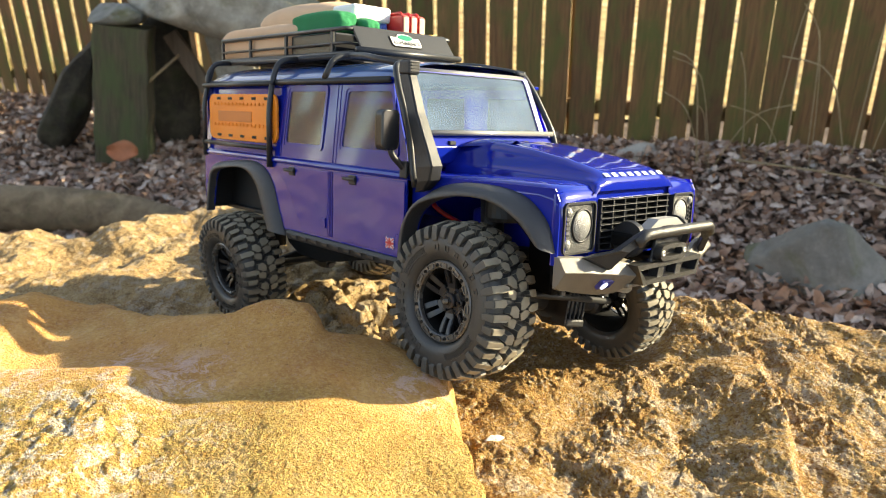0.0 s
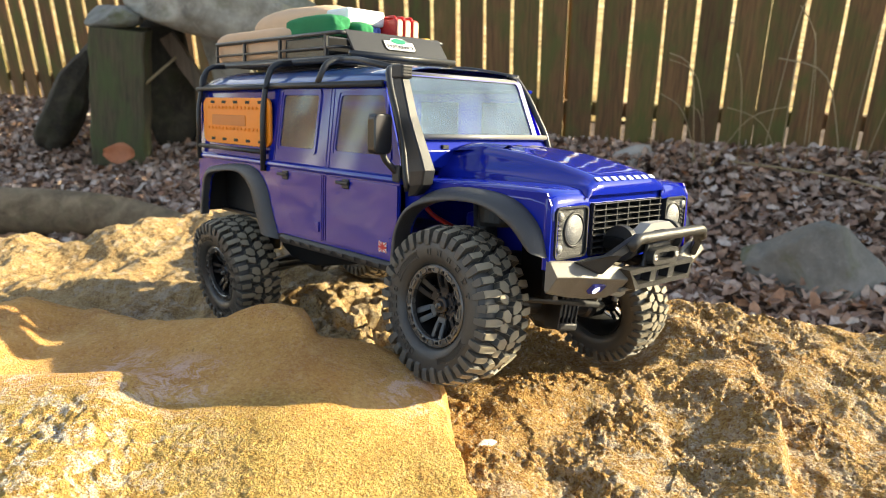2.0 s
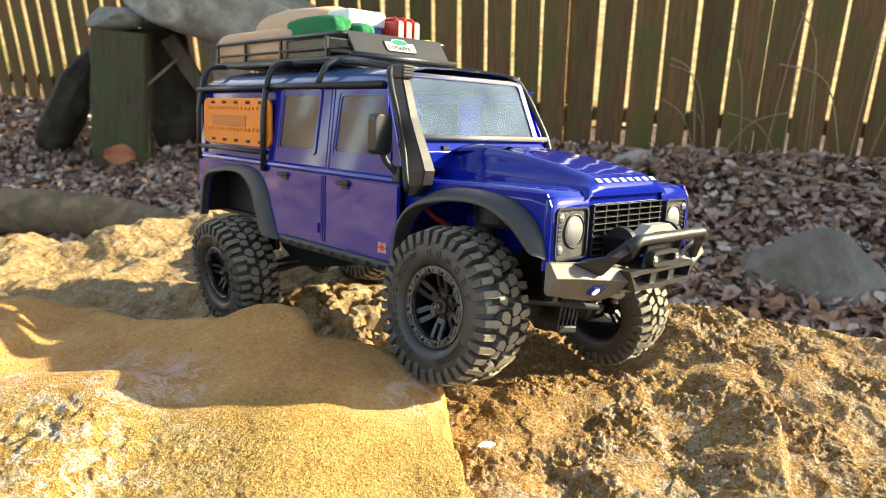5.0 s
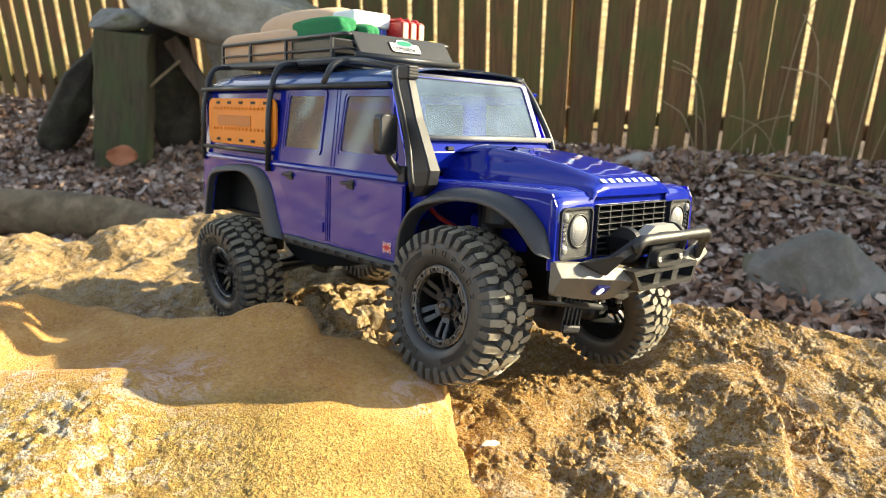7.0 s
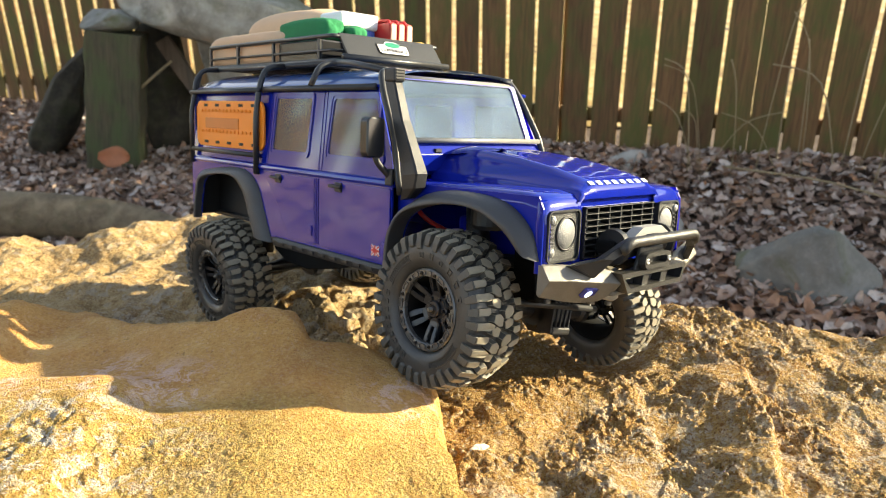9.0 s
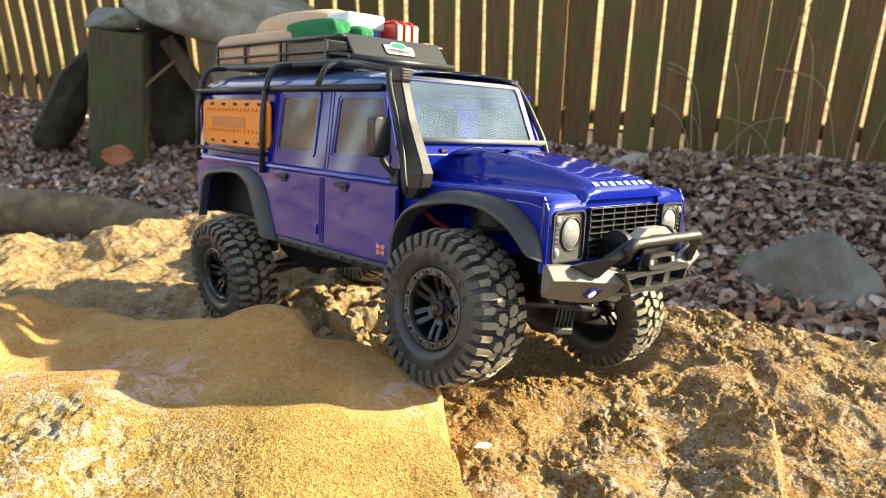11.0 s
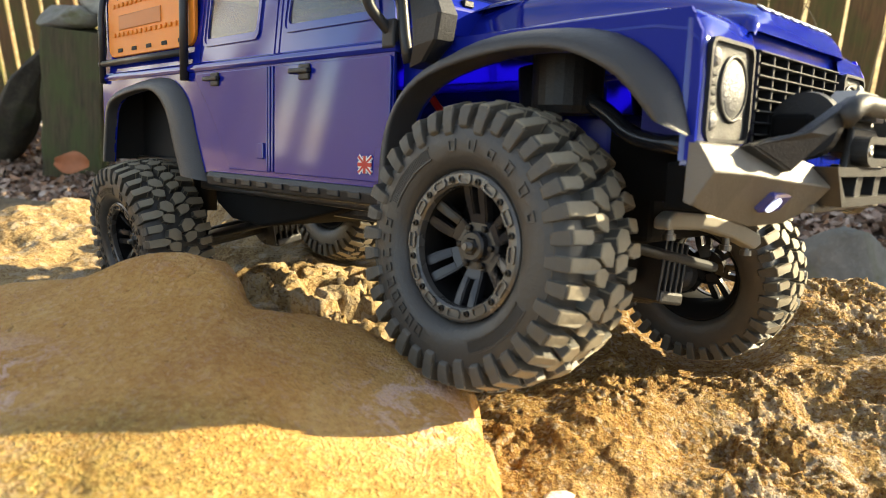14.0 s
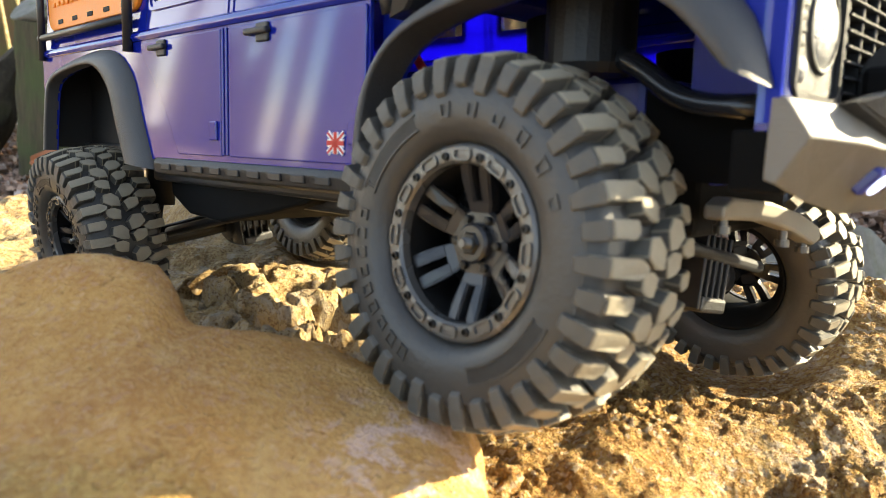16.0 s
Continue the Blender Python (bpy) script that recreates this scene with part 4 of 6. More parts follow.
def ring_on_side(bm, s, outer, inner, d0, d1):
    def at(p, d):
        return (p[0], s * (lean(p[1]) + d), p[1])
    loft(bm, [[at(p, d0) for p in outer], [at(p, d1) for p in outer], [at(p, d1) for p in inner], [at(p, d0) for p in inner], [at(p, d0) for p in outer]])
    bmesh.ops.remove_doubles(bm, verts=bm.verts, dist=1e-5)


def grow(outline, d):
    cx, cz = sum(p[0] for p in outline) / len(outline), sum(p[1] for p in outline) / len(outline)
    hx = max(abs(p[0] - cx) for p in outline)
    hz = max(abs(p[1] - cz) for p in outline)
    return [(cx + (x - cx) * (hx + d) / hx, cz + (z - cz) * (hz + d) / hz) for x, z in outline]


for s in (-1, 1):
    paint = BLUE if s < 0 else BLUE_THIN
    bm = bmesh.new()
    slant_panel(bm, s, [(-229, 159), (103, 159), (100, 173.5), (-229, 173.5)])
    upper = mm("cabin_side", bm, paint, car)
    for name, outline in (("roof_rail_panel", [(-229, 218), (78, 218), (76, 227), (-229, 227)]), ("quarter_panel", [(-229, 173.5), (-69.5, 173.5), (-67, 218), (-229, 218)]),
                          ("door_pillar", [(-14, 173.5), (17, 173.5), (20.5, 218), (-11.5, 218)]), ("windscreen_pillar", [(87.5, 173.5), (100, 173.5), (79, 218), (76, 218)])):
        bm = bmesh.new()
        slant_panel(bm, s, outline)
        mm(name, bm, paint, upper)
    for quad in (WIN_R, WIN_F):
        soft = soften(quad)
        bm = bmesh.new()
        ring_on_side(bm, s, grow(soft, 4.0), grow(soft, 2.4), -0.2, 1.2)
        ring_on_side(bm, s, grow(soft, 2.4), soft, -1.0, 0.5)
        mm("window_frame", bm, BLUE, upper)
        bm = bmesh.new()
        bm.faces.new([bm.verts.new((x, s * (lean(z) - 0.6), z)) for x, z in grow(soft, 1.0)])
        bm.faces.new([bm.verts.new((x, s * (lean(z) - 1.1), z)) for x, z in grow(soft, 1.0)][::-1])
        mm("window_pane", bm, GLASS, upper, "hazy clear pane")
    # door edge beads on the upper half
    for x in (-78, 4.6, 9.0):
        bm = bmesh.new()
        slant_panel(bm, s * 1.006, [(x, 160), (x + 1.4, 160), (x + 1.4, 224), (x, 224)], 1.0)
        mm("door_bead", bm, BLUE, upper)
    # roof gutter
    bm = bmesh.new()
    prism(bm, [(s * 82, 226), (s * 87.6, 226), (s * 88.2, 228.2), (s * 85, 229), (s * 82, 229)], -231, 80, 'x', r=0.4)
    mm("roof_gutter", bm, BLUE, upper)

# roof, a shallow dome, the sky's reflection put into its colour
rows = []
for x, d in ((-231, 4.0), (-226, 1.2), (-200, 0.3), (-60, 0), (40, 0.3), (70, 1.2), (79, 3.0)):
    rows.append([(x, y, 228.6 + 15.4 * (1 - (abs(y) / 85.0) ** 4.0) ** 0.8 - d) for y in [85.0 * math.sin(math.pi * (k / 30 - 0.5)) for k in range(31)]])
bm = bmesh.new()
loft(bm, rows, closed=False)
mm("roof", bm, ROOF_BLUE, car, "glossy blue roof with the sky's sheen in its colour", smooth=True)
bm = bmesh.new()
prism(bm, [(-230, 158), (-230, 229), (-228, 229), (-228, 158)], -90, 90, 'y')
mm("rear_panel", bm, BLUE, car)

# windscreen: frame, pane
def on_screen(y, z, d=0.0):
    return (98 - (z - 187) * 0.42 + d, y, z)


bm = bmesh.new()
so = round_rect(-80, 77, 185.5, 236.5, 5)
si = round_rect(-75.5, 70.5, 188.5, 233.5, 4)
taper = lambda p: (p[0] * (1 - (p[1] - 187) * 0.0012), p[1])
so, si = [taper(p) for p in so], [taper(p) for p in si]
rings = [[on_screen(y, z, d) for y, z in o] for o, d in ((so, -3), (so, 0.6), (si, 0.6), (si, -3), (so, -3))]
loft(bm, rings)
bmesh.ops.remove_doubles(bm, verts=bm.verts, dist=1e-5)
screen = mm("windscreen_frame", bm, BLUE_SATIN, car)
bm = bmesh.new()
bm.faces.new([bm.verts.new(on_screen(y, z, -0.6)) for y, z in si])
bm.faces.new([bm.verts.new(on_screen(y, z, -1.2)) for y, z in si][::-1])
mm("windscreen", bm, SCREEN, screen, "windscreen with the reflected sky's blue in its tint")

# ---- outer cage ----
def cage_bar(name, pts, r=2.6, radius=9, sides=12, label="", paint=None):
    bm = bmesh.new()
    tube(bm, fillet(pts, radius), r, sides)
    return mm(name, bm, paint or TUBE, cage, label, smooth=True)


bm = bmesh.new()
tube(bm, fillet([(-227, -88, 225.5), (76, -89, 226.5)], 5), 2.6)
cage = mm("roll_cage", bm, TUBE, car, "black tubular outer cage", smooth=True)
cage_bar("side_rail", [(-227, 88, 225.5), (76, 89, 226.5)])
for s in (-1, 1):
    y = s * 92.5
    cage_bar("rear_post", [(-225, s * 84, 244), (-226, s * 90, 226), (-225, y + s * 3.5, 205), (-224, y + s * 3.5, 153)], 2.5, 10)
    cage_bar("middle_post", [(-92, s * 62, 248), (-92, s * 84, 245.5), (-91, s * 92, 228), (-90, y + s * 4, 200), (-90, y + s * 4, 150)], 2.8, 9)
    cage_bar("lower_rail", [(-228, y + s * 3.5, 167), (-88, y + s * 3.8, 167)], 2.2)
    cage_bar("rear_brace", [(-228, y + s * 2, 224), (-88, y + s * 1, 225)], 2.0)
    cage_bar("roof_rail", [(-232, s * 62, 248.5), (-10, s * 62, 248.5)], 2.4)
    cage_bar("rear_roof_hoop", [(-225, s * 62, 248), (-225, s * 82, 247), (-225, s * 91, 234), (-225, s * 91, 222)], 2.5, 10)
    cage_bar("front_roof_hoop", [(72, s * 76, 239), (20, s * 70, 247), (-6, s * 66, 248.5), (-8, s * 82, 245), (-8, s * 91, 228)], 2.6, 9)
    cage_bar("windscreen_post", [(72, s * (66 - 4 * s), 238.5), (74, s * (77 - 5 * s), 238), (84, s * (82.5 - 5 * s), 222), (101, s * (87 - 3 * s), 190), (108, s * (90 - 2 * s), 160), (109, s * 90, 150)], 2.7, 8)
cage_bar("windscreen_top_bar", [(76.5, -75, 234.6), (76.5, 67, 234.6)], 2.3, label="pale grey bar above the windscreen", paint=GREY_TUBE)
cage_bar("windscreen_bar", [(102, -84, 188.6), (102, 82, 188.6)], 2.1, label="pale grey bar below the windscreen", paint=GREY_TUBE)
cage_bar("roof_cross_bar", [(-92, -62, 248), (-92, 62, 248)], 2.2)
cage_bar("roof_cross_bar", [(-10, -62, 248), (-10, 62, 248)], 2.2)

# ---- traction boards and side panels ----
for s in (-1, 1):
    bm = bmesh.new()
    prism(bm, round_rect(-218, -82, 171, 215.5, 9, 5), s * 90.5, s * 93.2, 'y', r=0.6)
    board = mm("traction_board", bm, ORANGE, car, "orange plastic recovery board")
    if s < 0:
        bm = bmesh.new()
        rbox(bm, -197, -128, -94.0, -93.0, 189, 199, 0.4, 1)
        mm("recess", bm, ORANGE_DARK, board, "darker orange inset")
        for row, z in enumerate((204.5, 184.5)):
            for k in range(15):
                bm = bmesh.new()
                rbox(bm, -207 + k * 7.6, -203.5 + k * 7.6, -94.4, -93.0, z, z + 3.0, 0.5, 1)
                mm("stud", bm, ORANGE, board)
        for z in (210.0, 174.0):
            for k in range(5):
                bm = bmesh.new()
                rbox(bm, -200 + k * 24, -192 + k * 24, -93.6, -93.0, z, z + 2.6, 0.5, 1)
                mm("slot", bm, DARK, board)

# ---- snorkel, mirrors, bumper ----
bm = bmesh.new()
rows = []
for x, y, z, w, h in ((120, -92, 148, 4.5, 4.0), (127, -93, 156, 6.0, 6.5), (128, -93.5, 166, 6.0, 8.0), (124, -92.5, 174, 5.5, 7.0), (110, -91, 202, 4.8, 4.8), (100, -89, 224, 4.4, 4.6), (97, -88.5, 230, 4.4, 4.6)):
    rows.append([(x - h, y - w, z - 1.0), (x - h, y + w, z - 1.0), (x + h - 1.2, y + w, z + 1), (x + h, y + w - 1.2, z + 1), (x + h, y - w + 1.2, z + 1), (x + h - 1.2, y - w, z + 1)])
loft(bm, rows, closed=True, caps=True)
snorkel = mm("snorkel", bm, BLACK, car, "black plastic raised air intake")
bm = bmesh.new()
rbox(bm, 92, 104.5, -94.5, -83.5, 229.5, 239.5, 1.6, 3)
mm("snorkel_head", bm, BLACK, snorkel)
bm = bmesh.new()
for k in range(4):
    rbox(bm, 104.2, 105.0, -93.0, -85.0, 231.0 + k * 2.1, 232.0 + k * 2.1, 0.3, 1)
mm("intake_grille", bm, DARK, snorkel)

for s in (-1,):
    out = 108
    bm = bmesh.new()
    prism(bm, round_rect(s * out - 8.5, s * out + 8.5, 176, 204.5, 4, 4), 92, 101, 'x', r=1.2)
    mirror = mm("wing_mirror", bm, GLOSS_BLACK, car, "black door mirror on an arm")
    bm = bmesh.new()
    tube(bm, fillet([(97, s * (out - 2), 178), (98, s * (out - 4), 172), (100, s * 98, 166), (102, s * 92, 160)], 4), 2.4, 10)
    mm("mirror_arm", bm, BLACK, mirror, smooth=True)
    bm = bmesh.new()
    rbox(bm, 98, 106, min(s * 91, s * 97), max(s * 91, s * 97), 156, 168, 1.0)
    mm("mirror_bracket", bm, BLACK, mirror)
    bm = bmesh.new()
    prism(bm, round_rect(s * out - 7, s * out + 7, 177.5, 203, 3.4, 4), 91.4, 92.2, 'x')
    mm("mirror_glass", bm, MIRROR, mirror)

shell = bumper_fit
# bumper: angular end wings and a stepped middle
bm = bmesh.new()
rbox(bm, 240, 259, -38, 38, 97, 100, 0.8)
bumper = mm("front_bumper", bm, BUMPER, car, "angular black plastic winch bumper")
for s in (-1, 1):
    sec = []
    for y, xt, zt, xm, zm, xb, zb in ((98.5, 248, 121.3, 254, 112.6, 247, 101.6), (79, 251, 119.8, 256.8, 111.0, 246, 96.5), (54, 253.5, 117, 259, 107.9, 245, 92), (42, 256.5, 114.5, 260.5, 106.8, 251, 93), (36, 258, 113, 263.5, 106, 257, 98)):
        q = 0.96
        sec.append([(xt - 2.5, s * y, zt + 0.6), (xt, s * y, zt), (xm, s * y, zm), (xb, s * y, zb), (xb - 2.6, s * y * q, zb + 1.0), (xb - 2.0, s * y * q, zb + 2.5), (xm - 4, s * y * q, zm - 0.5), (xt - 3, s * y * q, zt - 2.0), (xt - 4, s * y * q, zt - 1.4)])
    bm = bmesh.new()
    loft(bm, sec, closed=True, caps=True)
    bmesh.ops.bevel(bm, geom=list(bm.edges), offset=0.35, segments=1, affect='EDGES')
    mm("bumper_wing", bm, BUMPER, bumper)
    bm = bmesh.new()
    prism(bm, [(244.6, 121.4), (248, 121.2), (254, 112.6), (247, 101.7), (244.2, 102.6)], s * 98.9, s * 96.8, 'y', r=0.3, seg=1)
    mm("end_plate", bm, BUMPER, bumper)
    # flat plate from the bar down onto the wing's top face
    face = [(270, 35.5, 137), (269.5, 41.5, 134.6), (264, 59.5, 124.7), (258.5, 68.6, 123), (255.4, 79.4, 120.4), (259.6, 59.8, 111.5), (266, 50.0, 122.8), (270, 36.5, 130)]
    bm = bmesh.new()
    loft(bm, [[(x, s * y, z) for x, y, z in face], [(x - 5.5, s * y, z - 1.0) for x, y, z in face]], closed=True, caps=True)
    bmesh.ops.bevel(bm, geom=list(bm.edges), offset=0.6, segments=2, affect='EDGES')
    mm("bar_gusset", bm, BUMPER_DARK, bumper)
    # added near-black block that stands for the shade behind the bumper
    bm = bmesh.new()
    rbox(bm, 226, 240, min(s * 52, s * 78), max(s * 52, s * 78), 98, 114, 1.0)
    mm("bumper_shade_block", bm, PITCH_BLACK, bumper)
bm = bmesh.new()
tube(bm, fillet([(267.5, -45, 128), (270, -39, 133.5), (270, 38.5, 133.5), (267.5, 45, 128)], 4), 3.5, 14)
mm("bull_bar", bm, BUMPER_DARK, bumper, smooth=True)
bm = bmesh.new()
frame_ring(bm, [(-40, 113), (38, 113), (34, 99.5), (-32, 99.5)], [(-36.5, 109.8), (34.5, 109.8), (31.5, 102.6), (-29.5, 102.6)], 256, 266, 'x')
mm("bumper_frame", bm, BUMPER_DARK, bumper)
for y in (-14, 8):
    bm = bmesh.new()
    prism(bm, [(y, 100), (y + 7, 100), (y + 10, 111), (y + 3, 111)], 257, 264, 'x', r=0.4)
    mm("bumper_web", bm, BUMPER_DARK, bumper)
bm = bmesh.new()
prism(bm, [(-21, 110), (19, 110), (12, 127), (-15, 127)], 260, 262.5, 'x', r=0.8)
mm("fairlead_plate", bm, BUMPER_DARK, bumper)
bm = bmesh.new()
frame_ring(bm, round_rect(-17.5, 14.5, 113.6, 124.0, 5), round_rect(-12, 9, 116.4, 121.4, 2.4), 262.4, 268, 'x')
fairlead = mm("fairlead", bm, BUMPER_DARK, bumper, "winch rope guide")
for y in (-14.5, 11.5):
    bm = bmesh.new()
    lathe(bm, [(-6.2, 2.0), (-7.0, 1.9), (-7.2, 1.2), (-6.8, 0.9), (-6.8, 0.01)], 14, pose(261.5, y, 118.8, 0, 0, 90))
    mm("bolt", bm, STEEL, fairlead, smooth=True)
bm = bmesh.new()
lathe(bm, [(-30, 0.01), (-30, 11.5), (-26, 12), (-25, 8.5), (25, 8.5), (26, 12), (30, 11.5), (30, 0.01)], 28, pose(250, 0, 127))
winch = mm("winch", bm, BLACK, bumper, "black winch drum")
bm = bmesh.new()
frame_ring(bm, [(-24, 130), (-24, 134), (-13, 140), (9, 140), (20, 134), (20, 130)], [(-14, 130), (-13.5, 131), (-9, 135.4), (5, 135.4), (10.5, 131), (11, 130)], 254, 262, 'x')
mm("winch_cover", bm, CREAM, winch, "pale grey winch cover")
bm = bmesh.new()
rbox(bm, 240, 254, -34, 14, 122, 131, 2.0)
mm("winch_motor", bm, PITCH_BLACK, winch)
for s in (-1, 1):
    bm = bmesh.new()
    m = pose(252.5, s * 55.5, 101.8, 0, 40, 0)
    rbox(bm, -1.5, 2.2, -7, 7, -4.0, 4.0, 0.8, 1, m)
    lamp = mm("driving_light", bm, BLUE_LENS, bumper, "small blue-white light")
    bm = bmesh.new()
    lathe(bm, [(-1.8, 3.1), (-2.8, 2.8), (-3.4, 0.01)], 18, m @ pose(0, s * 2.5, 0, 0, 0, 90))
    mm("light_lens", bm, LED, lamp, smooth=True)

# ---- roof rack ----
shell = straight
RX0, RX1, RY = -252, -22, 60
bm = bmesh.new()
tube(bm, fillet([(RX0, -RY, 272), (RX0, RY, 272), (RX1, RY, 272), (RX1, -RY, 272), (RX0, -RY, 272)], 4), 1.9, 10)
rack = mm("roof_rack", bm, TUBE, car, "black roof basket with side rails", smooth=True)
bm = bmesh.new()
tube(bm, fillet([(RX0, -RY, 251), (RX0, RY, 251), (RX1 + 10, RY, 251), (RX1 + 10, -RY, 251), (RX0, -RY, 251)], 4), 2.2, 10)
mm("rack_lower_rail", bm, TUBE, rack, smooth=True)
bm = bmesh.new()
tube(bm, fillet([(RX0, -RY, 260), (RX0, RY, 260), (RX1, RY, 260), (RX1, -RY, 260), (RX0, -RY, 260)], 4), 1.2, 8)
mm("rack_middle_rail", bm, TUBE, rack, smooth=True)
for y in (-RY, RY):
    for x in (RX0 + 1, -190, -120, -42):
        bm = bmesh.new()
        rbox(bm, x - 1.8, x + 1.8, y - 1.3, y + 1.3, 251, 272.6, 0.4, 1)
        mm("rack_post", bm, TUBE, rack)
for k in range(9):
    bm = bmesh.new()
    x = RX0 + 10 + k * 25
    rbox(bm, x - 3, x + 3, -RY, RY, 249.8, 251.4, 0.3, 1)
    mm("rack_slat", bm, TUBE, rack)
bm = bmesh.new()
prism(bm, [(RX1 - 2, 274.5), (RX1, 275), (RX1 + 15, 255.6), (RX1 + 13, 255)], -54, 54, 'y', r=0.4)
deflector = mm("wind_deflector", bm, BLACK, rack, "black slanted front panel")
bm = bmesh.new()
tube(bm, [(RX1 + 16, -60, 254), (RX1 + 16, 60, 254)], 2.6, 12)
mm("deflector_bar", bm, TUBE, rack, smooth=True)
tilt = pose(RX1 + 7.6, -0.5, 265.6, 0, 52.3, 0)


def badge_outline(d):
    """Tablet with clipped lower corners and a raised middle of its top edge: (down the slope, across)."""
    return [(-3.2 - d, -16.5 - d), (-3.2 - d, -9.5), (-7.0 - d, -6.0), (-7.0 - d, 6.0), (-3.2 - d, 9.5), (-3.2 - d, 16.5 + d), (5.2, 16.5 + d), (6.6 + d, 14.5 + d * 0.5), (6.6 + d, -14.5 - d * 0.5), (5.2, -16.5 - d)]


def badge_layer(name, outline, lo, hi, material, parent, label=""):
    bm = bmesh.new()
    prism(bm, outline, lo, hi, 'z')
    bmesh.ops.transform(bm, matrix=tilt, verts=bm.verts)
    return mm(name, bm, material, parent, label)


plate = badge_layer("badge_plate", badge_outline(0.9), 0.2, 0.7, DARK, deflector, "small white plate with a green oval")
badge_layer("badge_face", badge_outline(0.0), 0.7, 0.9, WHITE, plate)
ring = [2 * math.pi * k / 24 for k in range(24)]
badge_layer("oval_rim", [(-3.0 + 3.9 * math.sin(a), 9.4 * math.cos(a)) for a in ring], 0.9, 1.15, WHITE, plate)
badge_layer("oval", [(-3.0 + 3.2 * math.sin(a), 8.6 * math.cos(a)) for a in ring], 1.1, 1.4, GREEN_BADGE, plate)
word = bpy.data.curves.new("badge_word", 'FONT')
word.body, word.size, word.align_x, word.align_y = "EXPERIENCE", 0.0056, 'CENTER', 'CENTER'
word.extrude, word.offset = 0.0001, 0.00012
word.materials.append(DARK)
word_ob = new("badge_word", word)
word_ob.parent = plate
word_ob.matrix_basis = Matrix.Translation(tilt.translation * 0.001) @ tilt.to_3x3().to_4x4() @ pose(0.0034, 0, 0.0011, 0, 0, 90)

# small flag sticker on the door: stripes and crosses
shell = body_fit
flag_x, flag_z = 87, 106
bm = bmesh.new()
rbox(bm, flag_x - 5, flag_x + 5, -95.6, -95.2, flag_z - 4, flag_z + 4, 0)
flag = mm("flag_sticker", bm, FLAG_BLUE, car, "small red, white and blue flag sticker")
for name, mat_, w, d, angs in (("white_stripe", WHITE, 1.1, 95.75, (38, -38)), ("white_cross", WHITE, 1.5, 95.85, (0, 90)), ("red_stripe", RED, 0.45, 95.95, (38, -38)), ("red_cross", RED, 0.85, 96.05, (0, 90))):
    bm = bmesh.new()
    for a in angs:
        L = 6.0 if a in (38, -38) else (4.9 if a == 0 else 3.9)
        rbox(bm, -L, L, -d, -d + 0.5, -w, w, 0, turn=pose(flag_x, 0, flag_z, 0, a, 0))
    mm(name, bm, mat_, flag)

# ---- chassis ----
shell = straight
bm = bmesh.new()
for s in (-1, 1):
    tube(bm, fillet([(-215, s * 34, 92), (-60, s * 34, 84), (120, s * 36, 84), (150, s * 40, 104), (190, s * 40, 108), (238, s * 38, 100)], 16), 5.0, 8)
frame_ob = mm("chassis_rail", bm, BLACK, car, "dark steel chassis rails")
bm = bmesh.new()
rbox(bm, -45, 70, -28, 28, 82, 96, 4, 2)
mm("skid_plate", bm, BLACK, frame_ob)
bm = bmesh.new()
rbox(bm, -62, 84, -46, 46, 72, 83, 3, 2)
mm("gearbox_guard", bm, BLACK, frame_ob)
bm = bmesh.new()
rbox(bm, -150, 20, -66, 66, 90, 97, 2, 2)
mm("battery_tray", bm, BLACK, frame_ob)
# added near-black mass for the dark underside: shade built as a shape
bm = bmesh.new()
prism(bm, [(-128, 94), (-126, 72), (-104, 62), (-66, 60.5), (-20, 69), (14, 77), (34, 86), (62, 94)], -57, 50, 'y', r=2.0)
mm("underbody_shade_block", bm, PITCH_BLACK, frame_ob, "near-black block standing for the shade under the car")
for s in (-1, 1):
    bm = bmesh.new()
    rbox(bm, -140, 92, min(s * 30, s * 62), max(s * 30, s * 62), 80, 93, 2, 2)
    mm("side_guard", bm, BLACK, frame_ob)
for s in (-1, 1):
    for ends in ([(-150, s * 48, 54 - s * -8), (-20, s * 30, 76)], [(150, s * 48, 66 + s * -12), (30, s * 30, 78)]):
        bm = bmesh.new()
        tube(bm, ends, 3.2, 8)
        mm("suspension_link", bm, BLACK, frame_ob, smooth=True)
for ends in ([(-150, 4, 56), (-40, 8, 82)], [(140, 6, 66), (60, 8, 82)]):
    bm = bmesh.new()
    tube(bm, ends, 3.6, 10)
    mm("drive_shaft", bm, STEEL_DULL, frame_ob, smooth=True)

